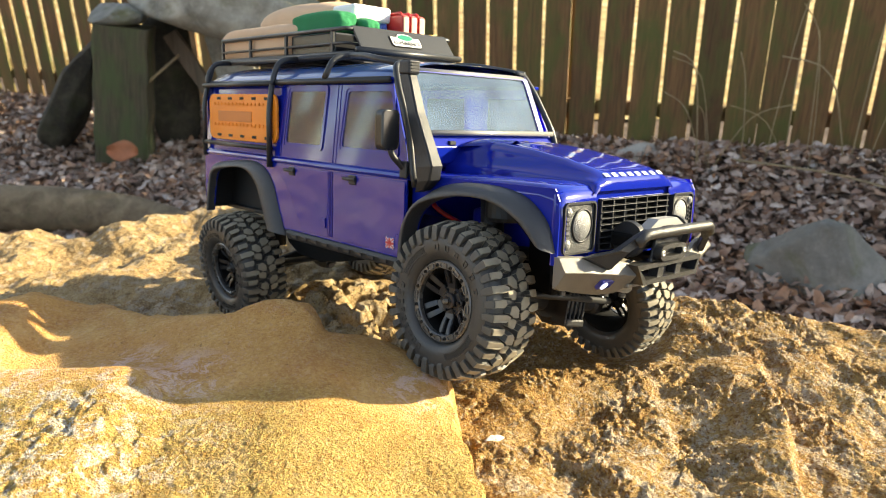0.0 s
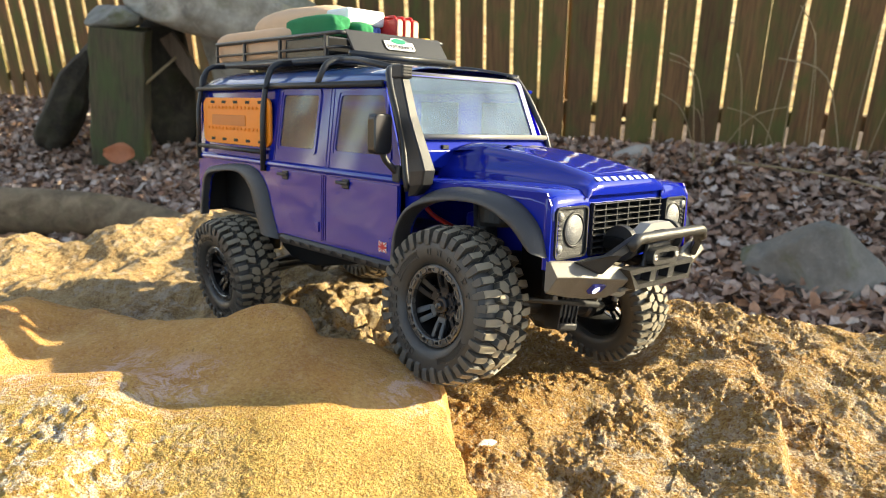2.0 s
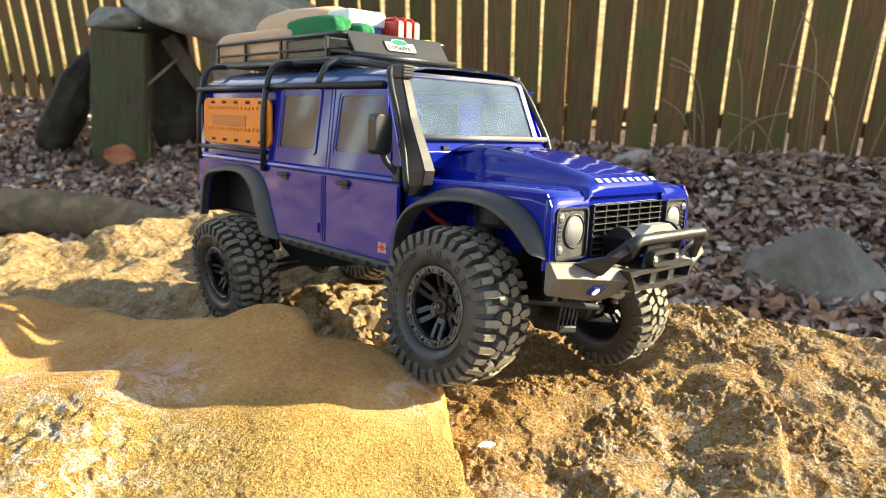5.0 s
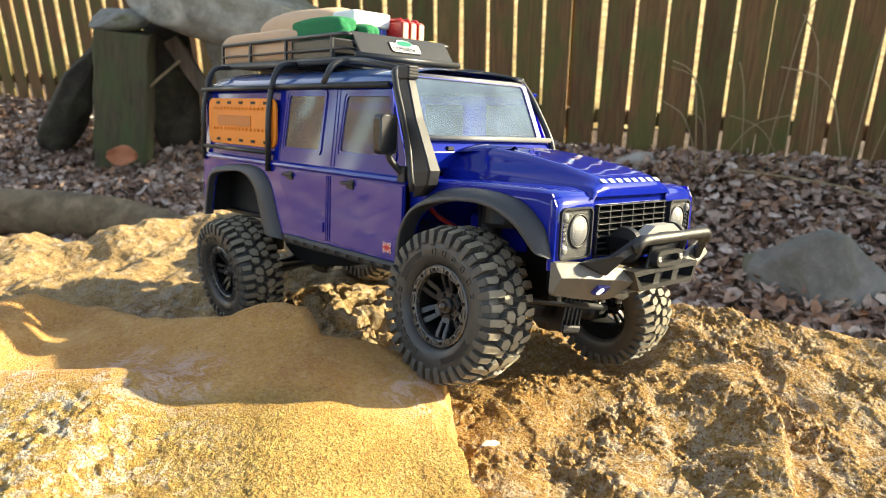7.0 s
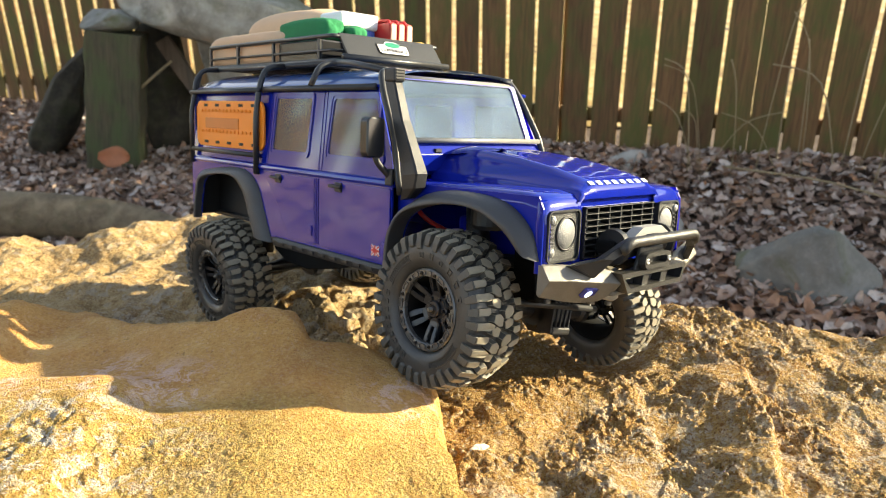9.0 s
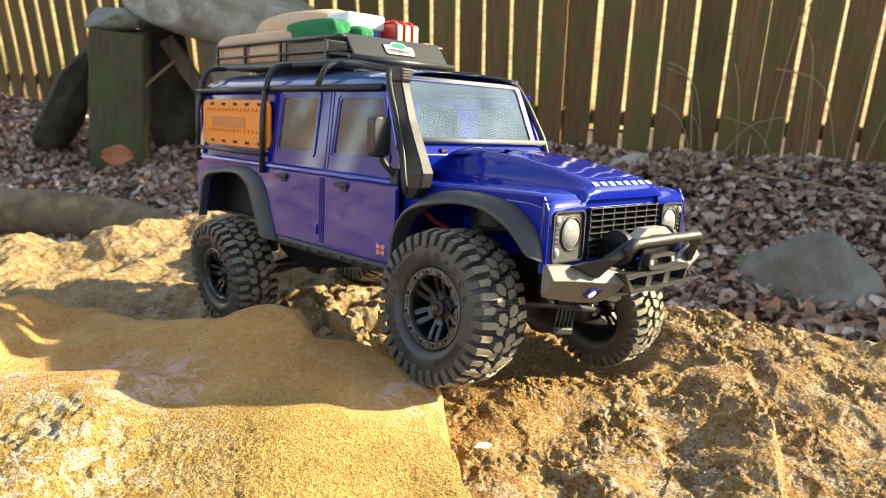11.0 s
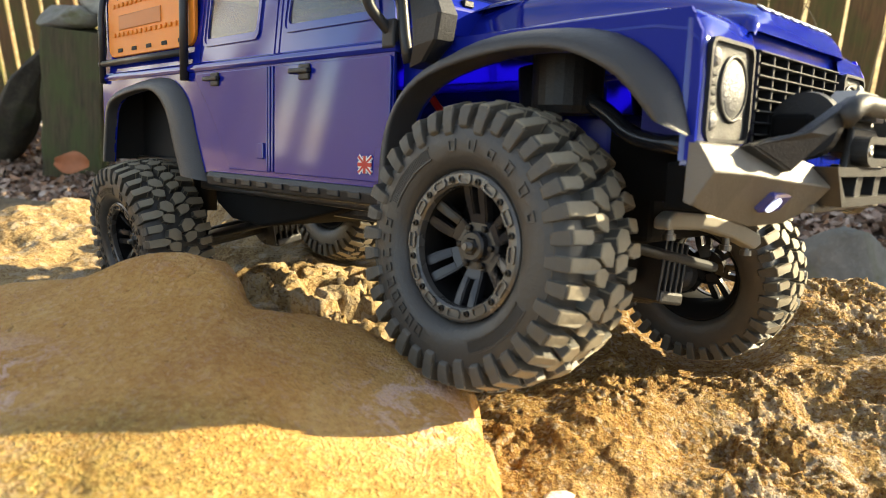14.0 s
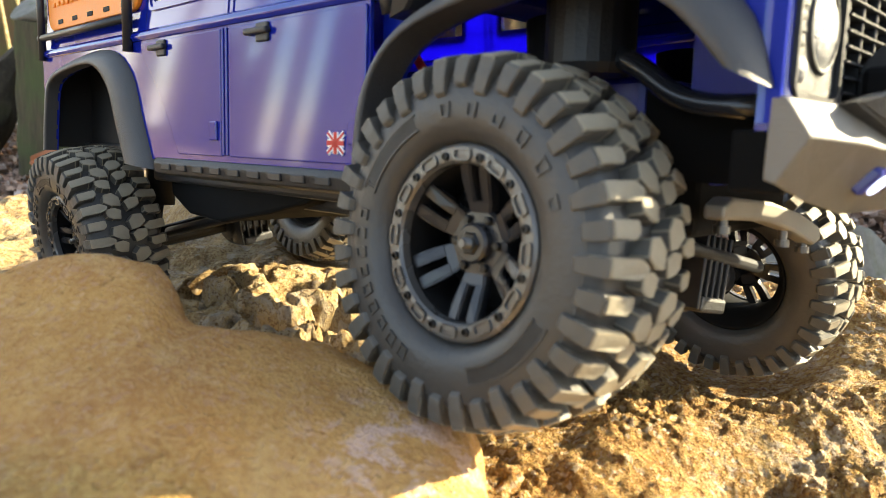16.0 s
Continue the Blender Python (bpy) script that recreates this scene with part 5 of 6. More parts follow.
FA, RA = (63.0, 10.5), (50.0, -10.0)   # axle centre height, tilt
for name, x, (z, tl) in (("front_axle", 162, FA), ("rear_axle", -162, RA)):
    m = pose(x, 0, z, tl, 0, 0)
    m = Matrix.Translation((x, 0, z)) @ Matrix.Rotation(radians(-tl), 4, 'X')
    bm = bmesh.new()
    lathe(bm, [(-66, 0.01), (-66, 9), (-60, 9), (-58, 6.5), (-24, 7.5), (24, 7.5), (58, 6.5), (60, 9), (66, 9), (66, 0.01)], 20, m)
    axle = mm(name, bm, BLACK, car, "black axle with gear housing", smooth=False)
    bm = bmesh.new()
    lathe(bm, [(-13, 0.01), (-13, 12), (-8, 17.5), (8, 17.5), (13, 12), (13, 0.01)], 10, m @ pose(6, 8, 0))
    rbox(bm, 8, 26, -3, 19, -15, -9, 1.5, 2, m)
    rbox(bm, 14, 24, -4, 20, -6, 12, 2.0, 2, m)
    mm("gear_housing", bm, BLACK, axle)
    for k in range(5):
        bm = bmesh.new()
        rbox(bm, 12, 25.5, -5 + k * 5.2, -3.4 + k * 5.2, -14, 14, 0.4, 1, m)
        mm("housing_rib", bm, BLACK, axle)
    if name == "front_axle":
        bm = bmesh.new()
        prism(bm, [(-46, 91), (-40, 93.5), (-8, 91), (20, 86), (42, 80), (44.5, 75), (37, 73), (14, 79.6), (-12, 84.6), (-40, 86.6), (-46, 86.6)], 204, 211, 'x', r=1.2)
        mm("servo_link", bm, ARM, axle, "worn grey steering link")
        for y, zz in ((14, 74), (36, 70), (-38, 82)):
            bm = bmesh.new()
            lathe(bm, [(0, 0.01), (0, 2.6), (2.4, 2.6), (2.4, 1.7), (6, 1.7), (6, 0.01)], 14, pose(207, y, zz, 90))
            mm("link_bolt", bm, STEEL_DULL, axle)
        # added near-black box filling the shaded gap below the motor cover
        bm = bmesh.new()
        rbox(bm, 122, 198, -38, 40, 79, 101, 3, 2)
        mm("front_shade_block", bm, PITCH_BLACK, axle, "near-black block standing for the shade behind the bumper")
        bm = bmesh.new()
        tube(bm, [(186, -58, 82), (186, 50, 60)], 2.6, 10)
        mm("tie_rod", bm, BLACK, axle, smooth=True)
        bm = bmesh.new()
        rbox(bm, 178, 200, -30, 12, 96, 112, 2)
        mm("steering_servo", bm, BLUE_CASE, axle, "blue servo case brightened for sun through the shell")
    # portal gear case behind the near wheel, deep shade put into its colour
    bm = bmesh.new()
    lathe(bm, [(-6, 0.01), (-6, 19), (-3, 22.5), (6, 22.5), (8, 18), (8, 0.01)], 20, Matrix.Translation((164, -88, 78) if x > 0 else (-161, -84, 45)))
    mm("portal_case", bm, PITCH_BLACK, axle, "portal gear case with its shade in the near-black colour")
    # shock absorbers
    for s in (-1, 1):
        bm = bmesh.new()
        xx = x - 4 if x > 0 else x + 12
        wz = z + s * -tl * 0.9
        tube(bm, [(xx, s * 58, wz - 2), (xx - 6, s * 50, wz + 30)], 3.0, 10)
        tube(bm, [(xx - 6, s * 50, wz + 22), (xx - 14, s * 46, 150)], 8.5, 18)
        mm("shock_absorber", bm, BLACK, axle, "black shock absorber", smooth=True)
# electronics seen above the front wheel
for s in (-1, 1):
    # bracket plates, their shade put in as near-black
    bm = bmesh.new()
    prism(bm, [(184, 98), (232, 97), (232, 116), (208, 118), (184, 128)], s * 46, s * 48, 'y')
    mm("bumper_bracket", bm, PITCH_BLACK, car)
    bm = bmesh.new()
    prism(bm, [(205, 122), (231, 114), (231, 158), (205, 158)], s * 60, s * 61.5, 'y')
    mm("inner_wing", bm, BLUE_THIN, car)
    bm = bmesh.new()
    prism(bm, [(-226, 99), (-75, 99), (-75, 156), (-226, 156)], s * 64, s * 65.5, 'y')
    mm("wheel_well", bm, DARK, car)
    bm = bmesh.new()
    rbox(bm, -226.5, -225, min(s * 64, s * 92), max(s * 64, s * 92), 98, 157, 0)
    rbox(bm, -226, -74, min(s * 64, s * 92), max(s * 64, s * 92), 154.5, 156.5, 0)
    rbox(bm, -76, -74.5, min(s * 64, s * 92), max(s * 64, s * 92), 98, 156, 0)
    mm("wheel_well_liner", bm, DARK, car)
bm = bmesh.new()
rbox(bm, 112, 176, -34, 40, 106, 132, 3)
mm("motor_cover", bm, BLUE_CASE, car, "blue battery tray brightened for sun through the shell")
bm = bmesh.new()
tube(bm, fillet([(80, -58, 160), (88, -60, 143), (98, -58, 130), (112, -40, 118)], 10), 1.8, 8)
mm("wire", bm, RED, car, "red wire", smooth=True)
bm = bmesh.new()
tube(bm, fillet([(176, -56, 136), (187.5, -58, 131), (200, -61, 122), (212, -63, 119), (228, -66, 118.5)], 8), 3.4, 12)
mm("body_mount", bm, GLOSS_BLACK, car, "curved glossy black mount arm", smooth=True)
for s in (-1, 1):
    bm = bmesh.new()
    lathe(bm, [(-13, 0.01), (-13, 13), (-10, 14.5), (10, 14.5), (13, 12), (13, 0.01)], 24, pose(166, s * 54, 143, 90))
    mm("shock_tower", bm, BLACK, car, "black plastic shock tower", smooth=False)
bm = bmesh.new()
rbox(bm, 196, 228, -44, 44, 118, 124, 1.5)
mm("front_brace", bm, BLACK, car)

# ---- wheels ----
def make_wheel():
    """A wheel whose outer face looks along -y, in millimetres."""
    bm = bmesh.new()
    lathe(bm, [(-17.0, 30.0), (-19.0, 30.8), (-21.4, 33.2), (-22.3, 37), (-22.5, 41), (-22.0, 45), (-20.6, 49.0), (-17.6, 51.2), (-10, 52.2), (0, 52.5),
               (10, 52.2), (17.6, 51.2), (20.6, 49.0), (22.0, 45), (22.5, 41), (22.3, 37), (21.4, 33.2), (19.0, 30.8), (17.0, 30.0)], 96)
    wheel = mm("wheel", bm, RUBBER, car, "knobbly black off-road tyre on a black rim", smooth=True)

    # tread blocks: four shapes, repeated round the tyre
    N = 36
    step = 2 * math.pi / N

    def block(bm, outline, r0, r1, shrink=0.92, ang=0.0):
        """outline: (around, across) in millimetres at the tread's radius."""
        outline = [(u, y * 0.94) for u, y in outline]
        r0, r1 = r0 - 1.8, r1 - 1.8
        lo, hi = [], []
        cx = sum(p[0] for p in outline) / len(outline)
        cy = sum(p[1] for p in outline) / len(outline)
        for u, y in outline:
            drop = max(0.0, abs(y) - 15.0) ** 2 * 0.045
            a = ang + u / 57.0
            lo.append(bm.verts.new((r0 * math.cos(a), y, r0 * math.sin(a))))
            a2 = ang + (cx + (u - cx) * shrink) / 57.0
            y2 = cy + (y - cy) * shrink
            hi.append(bm.verts.new(((r1 - drop) * math.cos(a2), y2, (r1 - drop) * math.sin(a2))))
        n = len(outline)
        fs = [bm.faces.new(hi)]
        for i in range(n):
            fs.append(bm.faces.new((lo[i], lo[(i + 1) % n], hi[(i + 1) % n], hi[i])))
        bmesh.ops.recalc_face_normals(bm, faces=fs)
        for f in fs[1:]:
            f.material_index = 1   # worn dusty top with sunlight added to its colour, darker flanks

    def side_lug(bm, s, r_in):
        ring = []
        for rr, w, y in ((r_in, 2.0, 21.8), (r_in + 1.3, 2.1, 23.5), (49.0, 2.7, 23.4), (54.0, 2.8, 22.4), (54.0, 2.8, 19.0), (r_in, 2.0, 19.8)):
            ring.append([(rr * math.cos(sg * w / rr), s * y, rr * math.sin(sg * w / rr)) for sg in (-1, 1)])
        loft(bm, [[r[0] for r in ring], [r[1] for r in ring]], closed=True, caps=True)

    def ring_of(name, build, k0, every, off, bevel=0.36):
        bm = bmesh.new()
        build(bm)
        bmesh.ops.bevel(bm, geom=[e for e in bm.edges if len(e.link_faces) == 2], offset=bevel, segments=2 if name == "tread_block" else 1, affect='EDGES')
        first = mm(name, bm, [TREAD, LUG] if name == "tread_block" else LUG, wheel)
        for k in range(k0, N, every):
            ob = first if k == k0 else new(name, first.data)
            ob.parent = wheel
            ob.matrix_basis = Matrix.Rotation(-(k + off) * step, 4, 'Y')

    for s, off in ((-1, 0.0), (1, 0.5)):
        ring_of("tread_block", lambda bm: block(bm, [(-3.1, s * 13.6), (-1.6, s * 9.4), (0.6, s * 8.6), (2.9, s * 13.0), (3.2, s * 24.6), (-2.6, s * 24.6)], 50.0, 59.6), 0, 2, off)
        ring_of("tread_block", lambda bm: block(bm, [(-2.9, s * 14.4), (-0.8, s * 12.0), (2.8, s * 12.4), (3.0, s * 23.2), (-2.5, s * 23.2)], 50.0, 58.6), 1, 2, off)
        ring_of("tread_block", lambda bm: block(bm, [(-6.6, s * 0.9), (-0.6, s * 0.2), (3.2, s * 4.0), (2.6, s * 9.8), (-2.6, s * 11.4), (-6.0, s * 6.4)], 53.0, 59.8, 0.91), 0, 2, off + 0.55)
        ring_of("tread_block", lambda bm: block(bm, [(-4.2, s * 2.6), (1.8, s * 1.2), (3.9, s * 5.2), (3.4, s * 11.6), (-1.4, s * 11.0), (-3.4, s * 7.4)], 53.0, 58.8, 0.91), 1, 2, off + 0.55)
        ring_of("side_lug", lambda bm: side_lug(bm, s, 43.0), 0, 2, off)
        ring_of("side_lug", lambda bm: side_lug(bm, s, 45.2), 1, 2, off)
    # fine ribs between the lugs
    bm = bmesh.new()
    for k in range(N):
        for s, off in ((-1, 0.0), (1, 0.5)):
            for j in range(3):
                yy = s * (23.0 - 0.15 * j)
                block(bm, [(2.6, yy - s * 0.5 - s * j * 0.9), (7.2, yy - s * 0.5 - s * j * 0.9), (7.2, yy - s * j * 0.9), (2.6, yy - s * j * 0.9)], 47.5, 50.6 + j * 0.9, 1.0, (k + off) * step)
    tagged(mm("tread_rib", bm, RUBBER, wheel), kind="stuff")
    # raised marks on the wall: hatched arcs and plain blocks
    bm = bmesh.new()
    for c0, c1, n in ((118, 158, 30), (-72, -28, 34)):
        for k in range(n):
            a = radians(c0 + (c1 - c0) * k / (n - 1))
            ring = [[(rr * math.cos(a + sg * 0.006), -y, rr * math.sin(a + sg * 0.006)) for sg in (-1, 1)] for rr, y in ((37.2, 22.0), (37.2, 22.75), (41.0, 22.95), (41.0, 22.2))]
            loft(bm, [[r[0] for r in ring], [r[1] for r in ring]], closed=True, caps=True)
        for rr in (36.6, 41.6):
            lo = [(rr + dr, y) for dr, y in ((-0.35, 22.0), (-0.35, 22.9), (0.35, 22.9), (0.35, 22.0))]
            arc = [[(q * math.cos(t), -y, q * math.sin(t)) for q, y in lo] for t in [radians(c0 - 2 + (c1 - c0 + 4) * k / 16) for k in range(17)]]
            loft(bm, arc, closed=True, caps=True)
    tagged(mm("wall_rib", bm, RUBBER, wheel), kind="stuff")
    for c0, c1, n in ((172, 246, 9), (22, 98, 6)):
        for k in range(n):
            a = radians(c0 + (c1 - c0) * k / (n - 1))
            bm = bmesh.new()
            tall = 41.6 if k % 3 else 40.6
            outer = [(rr * math.cos(a + w), rr * math.sin(a + w)) for rr, w in ((37.0, -0.045), (37.0, 0.045), (tall, 0.05), (tall, -0.05))]
            inner = [(rr * math.cos(a + w), rr * math.sin(a + w)) for rr, w in ((37.7, -0.026), (37.7, 0.026), (tall - 0.7, 0.032), (tall - 0.7, -0.032))]
            frame_ring(bm, outer, inner, -21.9, -23.0, 'y')
            mm("wall_mark", bm, RUBBER, wheel, "raised plain outline block")
    def grown(name, bm, material, parent, label="", smooth=False):
        bmesh.ops.scale(bm, vec=(1.05, 0.89, 1.05), verts=bm.verts)
        return mm(name, bm, material, parent, label, smooth)

    # rim barrel, its inner shade put into the near-black colour
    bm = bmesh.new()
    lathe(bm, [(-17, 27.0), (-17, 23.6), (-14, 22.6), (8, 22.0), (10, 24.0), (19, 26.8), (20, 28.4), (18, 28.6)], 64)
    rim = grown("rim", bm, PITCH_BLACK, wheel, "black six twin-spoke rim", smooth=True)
    # spokes in pairs, dished towards the hub
    for k in range(6):
        bm = bmesh.new()
        turn = Matrix.Rotation(radians(k * 60 + 30), 4, 'Y')
        for d in (-1, 1):
            prism(bm, [(11.5, d * 1.3), (11.5, d * 4.6), (17, d * 5.3), (23.2, d * 5.6), (23.2, d * 1.6), (17.0, d * 1.4)], -13.0, -8.0, 'y')
        prism(bm, [(5.0, -3.2), (5.0, 3.2), (12.5, 4.7), (12.5, -4.7)], -12.8, -8.0, 'y')
        bmesh.ops.bevel(bm, geom=list(bm.edges), offset=0.55, segments=2, affect='EDGES')
        for v in bm.verts:
            v.co.y += 3.2 - 6.0 * max(0.0, min(1.0, (v.co.x - 8.0) / 13.0))
        bmesh.ops.transform(bm, matrix=turn, verts=bm.verts)
        grown("spoke", bm, RIM, rim)
    # beadlock ring
    bm = bmesh.new()
    lathe(bm, [(-17.0, 22.6), (-20.4, 22.8), (-21.4, 23.6), (-21.6, 25.0), (-21.6, 27.2), (-20.8, 28.2), (-18.6, 28.6), (-17.0, 28.4)], 72, closed=True)
    ring_ob = grown("beadlock_ring", bm, RING, wheel, "dark grey ring with small bolts", smooth=False)
    for k in range(12):
        a = radians(k * 30 + 15)
        turn = Matrix.Rotation(-a, 4, 'Y')
        bm = bmesh.new()
        lathe(bm, [(-21.5, 1.3), (-22.4, 1.25), (-22.6, 1.0), (-22.6, 0.65), (-21.8, 0.6), (-21.8, 0.01)], 12, turn @ pose(25.1, 0, 0))
        grown("ring_bolt", bm, BOLT, ring_ob)
        bm = bmesh.new()
        t2 = Matrix.Rotation(-(a + radians(15)), 4, 'Y')
        frame_ring(bm, round_rect(23.4, 26.9, -3.3, 3.3, 1.2, 3), round_rect(24.0, 26.3, -2.7, 2.7, 0.9, 3), -22.5, -21.2, 'y')
        bmesh.ops.transform(bm, matrix=t2, verts=bm.verts)
        grown("ring_slot", bm, RING, ring_ob)
    # hub, wheel nuts and threaded axle end
    bm = bmesh.new()
    lathe(bm, [(-2, 11.5), (-8.4, 11.0), (-9.4, 10.0), (-9.4, 6.4), (-12.0, 6.2), (-12.8, 5.4), (-12.8, 0.01)], 36)
    hub = mm("hub", bm, RIM, rim, smooth=False)
    for k in range(6):
        bm = bmesh.new()
        turn = Matrix.Rotation(radians(k * 60 + 60), 4, 'Y')
        lathe(bm, [(-9.2, 1.5), (-10.8, 1.4), (-11.1, 1.0), (-11.1, 0.01)], 6, turn @ pose(8.3, 0, 0))
        mm("wheel_nut", bm, BOLT, rim)
    bm = bmesh.new()
    lathe(bm, [(-12, 3.8), (-13.0, 3.8), (-13.6, 3.2), (-13.6, 1.4)], 6)
    mm("axle_nut", bm, BOLT, rim, "black wheel nut")
    bm = bmesh.new()
    prof = [(-13.4, 1.8)]
    for k in range(4):
        prof += [(-13.6 - k * 0.7, 1.8), (-13.9 - k * 0.7, 1.45)]
    lathe(bm, prof + [(-16.6, 1.3), (-16.6, 0.01)], 24)
    mm("axle_end", bm, STEEL_DULL, rim, "threaded steel axle end")
    return wheel


wheel = make_wheel()
WHEELS = ((164, -94.0, 78.2, -4.0, 0.6, False), (163, 89.0, 53.0, 10.0, 0.6, True), (-161, -89.0, 44.5, 8.0, 0.0, False), (-162, 86.0, 68.0, -8.0, 0.0, True))
for i, (x, y, z, camber, steer, left) in enumerate(WHEELS):
    m = pose(x / 1000, y / 1000, z / 1000, 0, 0, steer) @ Matrix.Rotation(radians(camber), 4, 'X') @ pose(0, 0, 0, 0, 0, 180 if left else 0) @ Matrix.Rotation(radians((0.0, 17.0, 34.0, 41.0)[i]), 4, 'Y') @ Matrix.Scale((0.935, 0.945, 1.02, 1.0)[i], 4)
    if i == 0:
        wheel.matrix_basis = m
    else:
        copy_thing(wheel, m)

# ---- luggage on the rack, in the car's frame ----
def cargo(name, bm, material, label, category, smooth=False, group=""):
    bmesh.ops.scale(bm, vec=(0.001, 0.001, 0.001), verts=bm.verts)
    ob = part(name, bm, material, None, "", smooth)
    ob.matrix_world = CAR
    return tagged(ob, label, category, group)


def soft_bag(x0, x1, y0, y1, z0, z1, seed, plump=0.35):
    """A stuffed cloth pack: a box rounded and creased."""
    bm = bmesh.new()
    bmesh.ops.create_cube(bm, size=2.0)
    bmesh.ops.subdivide_edges(bm, edges=list(bm.edges), cuts=11, use_grid_fill=True)
    cx, cy, cz = (x0 + x1) / 2, (y0 + y1) / 2, (z0 + z1) / 2
    for v in bm.verts:
        p = v.co.copy()
        e = 6.0
        k = (abs(p.x) ** e + abs(p.y) ** e + abs(p.z) ** e) ** (1 / e)
        q = p / k
        crease = noise.fractal(Vector((p.x * 1.6 + seed, p.y * 2.6, p.z * 1.3)), 1.0, 2.0, 4)
        q = q * (1 + 0.05 * crease)
        z = q.z * (1 - plump * 0.25 * (q.x * q.x + q.y * q.y) * (1 if q.z > 0 else 0))
        v.co = (cx + q.x * (x1 - x0) / 2, cy + q.y * (y1 - y0) / 2, cz + max(z, -1.0) * (z1 - z0) / 2)
    return bm


cargo("tan_bedroll", soft_bag(-270, -108, -57, -6, 251.6, 285, 1.0, 0.2), CANVAS, "folded tan canvas bedroll lying in the roof rack", "bedroll", True)
cargo("tan_tent_bag", soft_bag(-272, -104, -14, 54, 251.6, 315, 5.0, 0.9), CANVAS, "bulky tan canvas tent bag lying in the roof rack", "bag", True)


cargo("green_pad", soft_bag(-128, -46, -52, -28, 270.2, 292, 2.0, 0.6), GREEN_CLOTH, "plump folded green felt pad in the roof rack", "pad", True, "green pads")
cargo("green_pad", soft_bag(-98, -36, -29, -10, 264, 287, 7.0, 0.8), GREEN_CLOTH, "smaller folded green felt pad in the roof rack", "pad", True, "green pads")

bm = bmesh.new()
rbox(bm, -116, -44, -57, -22, 251.6, 270.6, 1.6)
cargo("storage_box", bm, GLOSS_BLACK, "dark plastic storage box in the roof rack", "box")

cooler = thing("cool_box", CAR, "blue cool box with a white lid in the roof rack", "cool box")
bm = bmesh.new()
rbox(bm, -88, -56, -10, 12, 251.6, 285, 2.0)
mm("box_body", bm, COOLER_BLUE, cooler)
bm = bmesh.new()
rbox(bm, -88, -53, -30, 14, 284.6, 299, 3.0, 3)
mm("lid", bm, WHITE, cooler, "white plastic lid")
for k in range(5):
    bm = bmesh.new()
    rbox(bm, -56.2, -54.8, -9 + k * 4.2, -7 + k * 4.2, 262, 284, 0.4, 1)
    mm("rib", bm, COOLER_BLUE, cooler)

can_mesh = thing("fuel_can", CAR, "red fuel can with a pale front in the roof rack", "fuel can", "fuel cans")
bm = bmesh.new()
rbox(bm, -62, -34, -3.9, 3.9, 251.6, 290, 2.0, 2)
mm("can_body", bm, RED, can_mesh)
bm = bmesh.new()
rbox(bm, -34.4, -33.2, -3.3, 3.3, 255, 288, 0.5, 1)
mm("can_front", bm, CAN_FACE, can_mesh, "pale worn front")
bm = bmesh.new()
tube(bm, fillet([(-58, 0, 289), (-56, 0, 292), (-42, 0, 292), (-40, 0, 289)], 2), 1.8, 8)
mm("can_handle", bm, RED, can_mesh, smooth=True)
can_mesh.matrix_world = CAR @ pose(0, 0.016, 0.002)
for k in (1, 2):
    copy_thing(can_mesh, CAR @ pose(0.001 * k, 0.016 + 0.0088 * k, 0.002))
bm = bmesh.new()
rbox(bm, -40, -30, 44, 52, 262, 277, 2.0)
cargo("yellow_case", bm, YELLOW, "small yellow plastic case in the roof rack", "case")

# ---- stones and timber round the rocks ----
def stone(name, x, y, z, sx, sy, sz, seed, material, label, turn=0.0, sharp=0.28, detail=34, flat=0.0, lean=(0.0, 0.0)):
    """A broken stone: a squared ball cut by several planes, with fine unevenness."""
    rng = random.Random(seed)
    cuts = []
    for k in range(9):
        d = Vector((rng.uniform(-1, 1), rng.uniform(-1, 1), rng.uniform(-0.3, 1))).normalized()
        cuts.append((d, rng.uniform(0.62, 0.9)))
    bm = bmesh.new()
    bmesh.ops.create_cube(bm, size=2.0)
    bmesh.ops.subdivide_edges(bm, edges=list(bm.edges), cuts=detail, use_grid_fill=True)
    for v in bm.verts:
        p = v.co.normalized()
        e = 3.4
        r = 1.0 / (abs(p.x) ** e + abs(p.y) ** e + abs(p.z) ** e) ** (1 / e)
        for d, c in cuts:
            k = p.dot(d)
            if k > 0.05:
                r = min(r, c / k)
        q = p * r
        q *= 1 + 0.035 * noise.fractal(q * 2.2 + Vector((seed, 0, 0)), 1.0, 2.0, 5)
        if flat and q.z > 1 - flat:
            q.z = (1 - flat) + (q.z - 1 + flat) * 0.2
        v.co = (q.x * sx, q.y * sy, q.z * sz)
    ob = part(name, bm, material, None, "", True)
    ob.matrix_world = pose(x, y, z, lean[0], lean[1], turn)
    return tagged(ob, label, "stone")


stone("garden_stone", 1.12, 1.30, -0.635, 0.205, 0.15, 0.19, 4, GREY_STONE, "large grey lichened stone bedded in dead leaves", -18)
stone("garden_stone", 1.52, 1.25, -0.66, 0.12, 0.11, 0.13, 9, GREY_STONE, "small grey stone bedded in dead leaves", 25)
stone("garden_stone", 0.86, 2.48, -0.675, 0.17, 0.12, 0.15, 13, PALE_STONE, "pale tan stone bedded in dead leaves", 10)
stone("garden_stone", 0.80, 1.72, -0.64, 0.10, 0.09, 0.08, 21, PALE_STONE, "small tan stone half sunk in leaves", 40)

stone("white_pebble", 0.065, -0.2185, -0.0275, 0.0085, 0.0055, 0.0045, 61, WHITE_STONE, "small white quartz pebble on the rough boulder", 20, detail=8)
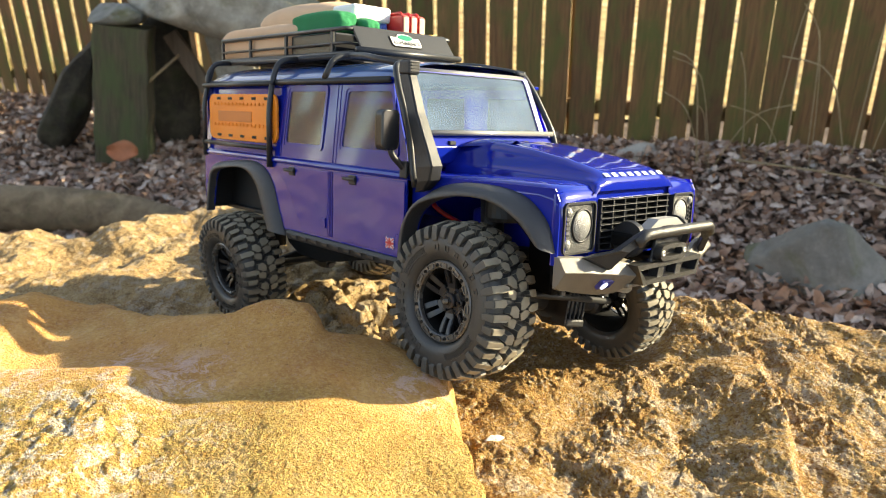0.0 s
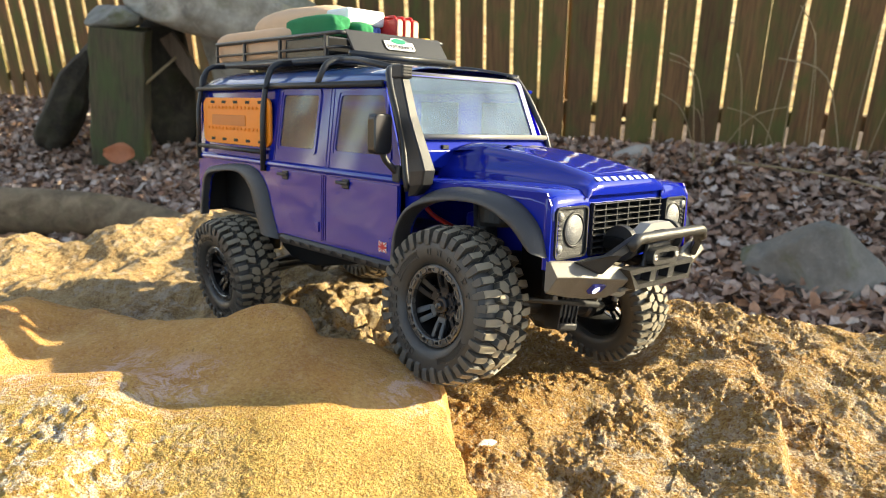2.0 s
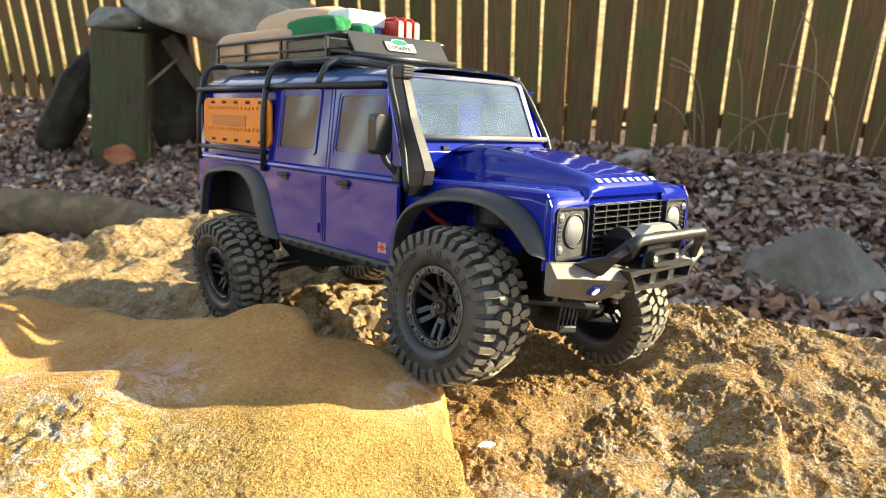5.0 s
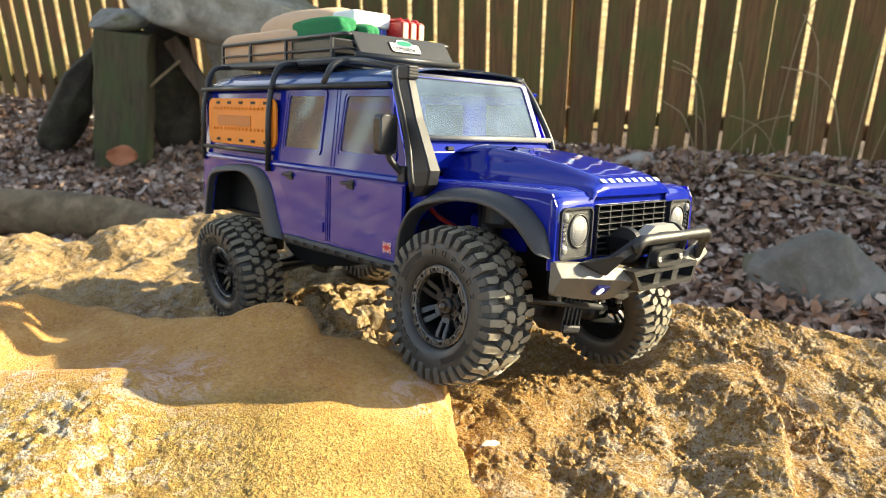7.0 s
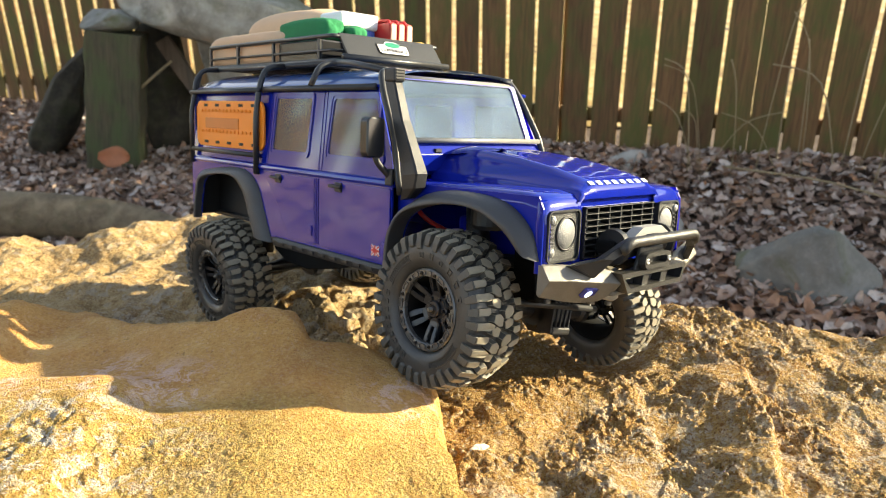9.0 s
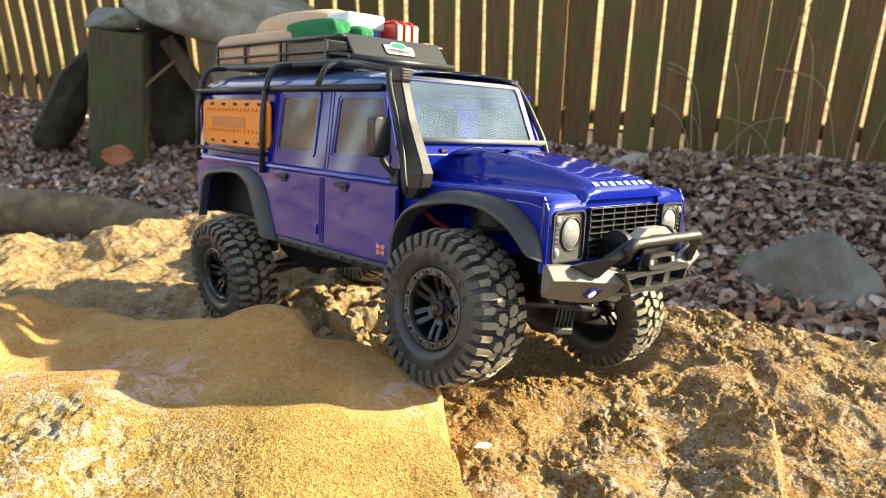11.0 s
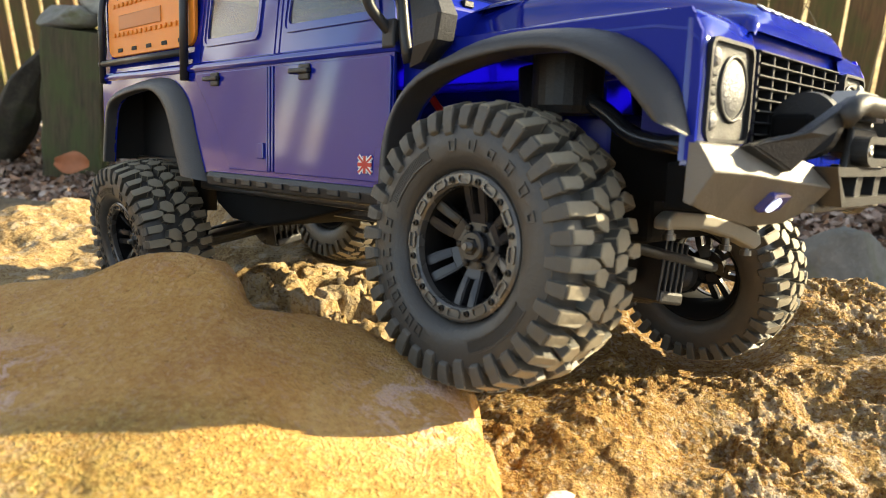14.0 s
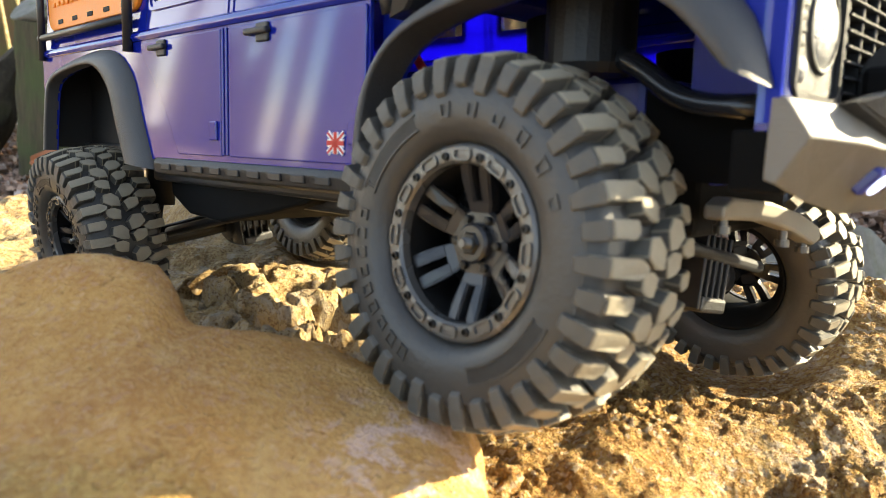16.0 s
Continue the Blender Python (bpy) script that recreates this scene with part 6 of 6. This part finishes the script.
stone("white_pebble", 0.2415, -0.043, -0.0335, 0.007, 0.005, 0.004, 63, WHITE_STONE, "small white quartz pebble on the rough boulder", 70, detail=8)

# timber post and stone slabs
bm = bmesh.new()
rows = []
for k in range(13):
    z = 0.63 * k / 12
    g = 0.004 * math.sin(k * 1.7)
    rows.append([(x * 0.118 * (1.0 - 0.01 * k / 12) + g, y * 0.10, z) for x, y in round_rect(-1, 1, -1, 1, 0.10, 3)])
loft(bm, rows, closed=True, caps=True)
post_ob = part("timber_post", bm, POST_WOOD)
post_ob.matrix_world = pose(-1.52, 2.80, GROUND - 0.02, 0, 9, 10)
tagged(post_ob, "thick mossy square timber post standing in leaves", "post")
stone("stone_slab", -0.97, 2.92, 0.055, 0.46, 0.30, 0.17, 31, SLATE, "thick grey stone slab lying across a timber post", -6, flat=0.2, lean=(-8, 15))
stone("garden_stone", -1.45, 2.86, 0.015, 0.13, 0.16, 0.055, 33, GREY_STONE, "flat grey stone on top of the timber post", 8, flat=0.3)
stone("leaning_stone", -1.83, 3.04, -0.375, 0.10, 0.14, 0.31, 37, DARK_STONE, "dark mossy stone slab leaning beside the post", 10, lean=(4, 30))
stone("leaning_stone", -0.99, 3.1, -0.33, 0.11, 0.14, 0.36, 43, SLATE, "grey stone leg under the slab", 0, lean=(0, -14))
# added stone: its dark colour is the deep shadow below the slab
stone("leaning_stone", -1.37, 3.16, -0.30, 0.135, 0.10, 0.40, 51, DARK_STONE, "added dark stone standing for the shadow in the hollow below the slab", 4)
bm = bmesh.new()
rows = []
for k in range(9):
    t = k / 8
    cx, cy, cz = -1.27 + 0.15 * t, 2.95, -0.09 - 0.27 * t
    rows.append([(cx + u * 0.030 * (1 + 0.1 * math.sin(5 * t)), cy + v * 0.016, cz + u * 0.016) for u, v in ((-1, -1), (1, -1), (1, 1), (-1, 1))])
loft(bm, rows, closed=True, caps=True)
tagged(part("plank_end", bm, PALE_WOOD), "broken pale board end leaning under the stone slab", "board")
bm = bmesh.new()
tube(bm, fillet([(-1.345, 2.78, -0.292), (-1.28, 2.84, -0.235), (-1.222, 2.90, -0.185)], 0.05), 0.007, 8)
stick = part("stick", bm, STRAW, None, "", True)
tagged(stick, "pale dry stick leaning against the stones", "stick")
bm = bmesh.new()
for i in range(9):
    for j in range(7):
        u, v = i / 8 - 0.5, j / 6 - 0.5
        w = 0.5 * math.cos(u * 2.6) if abs(u) < 0.6 else 0
        bm.verts.new((u * 0.17, v * 0.25 * w, 0.05 * abs(v) + 0.03 * math.sin(u * 5)))
bm.verts.ensure_lookup_table()
for i in range(8):
    for j in range(6):
        a = i * 7 + j
        bm.faces.new((bm.verts[a], bm.verts[a + 7], bm.verts[a + 8], bm.verts[a + 1]))
leaf_ob = part("brown_leaf", bm, RUST_LEAF, None, "", True)
leaf_ob.matrix_world = pose(-1.42, 2.56, GROUND + 0.08, 62, 12, 15) @ Matrix.Scale(0.78, 4)
tagged(leaf_ob, "large curled rust-brown leaf leaning on the post", "leaf")
mod = leaf_ob.modifiers.new("thickness", 'SOLIDIFY')
mod.thickness = 0.002

# fallen log
bm = bmesh.new()
rows = []
line = spline([(-2.6, 1.76, -0.555), (-2.0, 1.81, -0.56), (-1.5, 1.83, -0.57), (-1.1, 1.78, -0.58), (-0.80, 1.68, -0.62)], 30)
for k, c in enumerate(line):
    t = k / 29
    r = 0.092 * (1 - 0.3 * t)
    rows.append([(c.x, c.y + r * math.cos(a) * (1 + 0.1 * math.sin(3 * a + t * 5)), c.z + r * math.sin(a) * (1 + 0.08 * math.cos(2 * a + 7 * t))) for a in [2 * math.pi * j / 20 for j in range(20)]])
loft(bm, rows, closed=True, caps=True)
log_ob = part("fallen_log", bm, LOG_BARK, None, "", True)
tagged(log_ob, "bare weathered grey log lying on dead leaves", "log")

# ---- dead leaves ----
def leaf_litter(name, count, x0, x1, y0, y1, seed, size, label):
    rng = np.random.default_rng(seed)
    px, py = rng.uniform(x0, x1, count * 2), rng.uniform(y0, y1, count * 2)
    ok = (py < fence_line(px) - 0.02)
    px, py = px[ok][:count], py[ok][:count]
    n = len(px)
    pz = ground_height(px, py) + rng.uniform(0.0, 0.035, n)
    L = size * rng.uniform(0.6, 1.35, n)
    Wd = L * rng.uniform(0.45, 0.8, n)
    yaw, tx, ty = rng.uniform(0, 6.283, n), rng.normal(0, 0.5, n), rng.normal(0, 0.45, n)
    curl, fold = rng.normal(0.0, 0.35, n), rng.uniform(0.0, 0.5, n)
    us = np.array([-0.5, -0.5, -0.5, 0, 0, 0, 0.5, 0.5, 0.5])
    vs = np.array([-0.28, 0, 0.28, -0.5, 0, 0.5, -0.16, 0, 0.16])
    lx, ly = us[None] * L[:, None], vs[None] * Wd[:, None]
    lz = curl[:, None] * (us[None] ** 2) * 2 * L[:, None] + fold[:, None] * np.abs(vs[None]) * Wd[:, None] + rng.normal(0, 0.06, (n, 9)) * L[:, None]
    c, s = np.cos(tx)[:, None], np.sin(tx)[:, None]
    ly, lz = ly * c - lz * s, ly * s + lz * c
    c, s = np.cos(ty)[:, None], np.sin(ty)[:, None]
    lx, lz = lx * c + lz * s, -lx * s + lz * c
    c, s = np.cos(yaw)[:, None], np.sin(yaw)[:, None]
    X, Y, Z = px[:, None] + lx * c - ly * s, py[:, None] + lx * s + ly * c, pz[:, None] + lz + 0.01
    verts = np.stack([X, Y, Z], -1).reshape(-1, 3)
    base = np.array([(0, 3, 4, 1), (1, 4, 5, 2), (3, 6, 7, 4), (4, 7, 8, 5)])
    quads = (np.arange(n)[:, None, None] * 9 + base[None]).reshape(-1, 4)
    me = bpy.data.meshes.new(name)
    me.from_pydata(verts.tolist(), [], quads.tolist())
    me.materials.append(LITTER)
    me.polygons.foreach_set("use_smooth", [True] * len(me.polygons))
    return tagged(new(name, me), label, "leaves", kind="stuff")


leaf_litter("dead_leaves", 62000, -4.4, 3.6, 0.2, 5.2, 5, 0.040, "thick layer of brown dead leaves on the ground")
leaf_litter("dead_leaves", 20000, -4.4, 5.0, -3.6, 0.3, 8, 0.055, "scattered brown dead leaves on the ground")
# added unseen leaves to the west that brighten the doors' reflection
leaf_litter("dead_leaves", 24000, -13.6, -4.3, -5.0, 8.0, 9, 0.12, "broad drift of dead leaves added out of view for door reflections")

# dry stems by the fence
rng = random.Random(12)
for k in range(22):
    bx = rng.uniform(0.9, 2.1)
    by = fence_line(bx) - rng.uniform(0.12, 0.5)
    h = rng.uniform(0.35, 0.95)
    lean_x, lean_y = rng.uniform(-0.25, 0.3), rng.uniform(-0.15, 0.05)
    droop = rng.uniform(0.0, 0.4)
    pts = [(bx, by, GROUND + 0.02), (bx + lean_x * 0.2, by + lean_y * 0.3, GROUND + h * 0.4), (bx + lean_x * 0.6, by + lean_y * 0.7, GROUND + h * 0.8), (bx + lean_x * (1 + droop), by + lean_y, GROUND + h * (1 - 0.25 * droop))]
    bm = bmesh.new()
    tube(bm, spline(pts, 12), rng.uniform(0.0014, 0.0028), 6)
    stem = part("dry_stem", bm, STRAW, None, "", True)
    tagged(stem, "thin dry straw-coloured stem by the fence", "stem", "dry stems")
for pts in ([(1.20, 2.24, -0.535), (1.318, 2.14, -0.53), (1.48, 2.0, -0.525), (1.607, 1.817, -0.53), (1.75, 1.6, -0.54)],):
    bm = bmesh.new()
    tube(bm, spline(pts, 10), 0.0042, 7)
    twig = part("twig", bm, STRAW, None, "", True)
    tagged(twig, "long pale twig lying on dead leaves", "twig", "twigs")
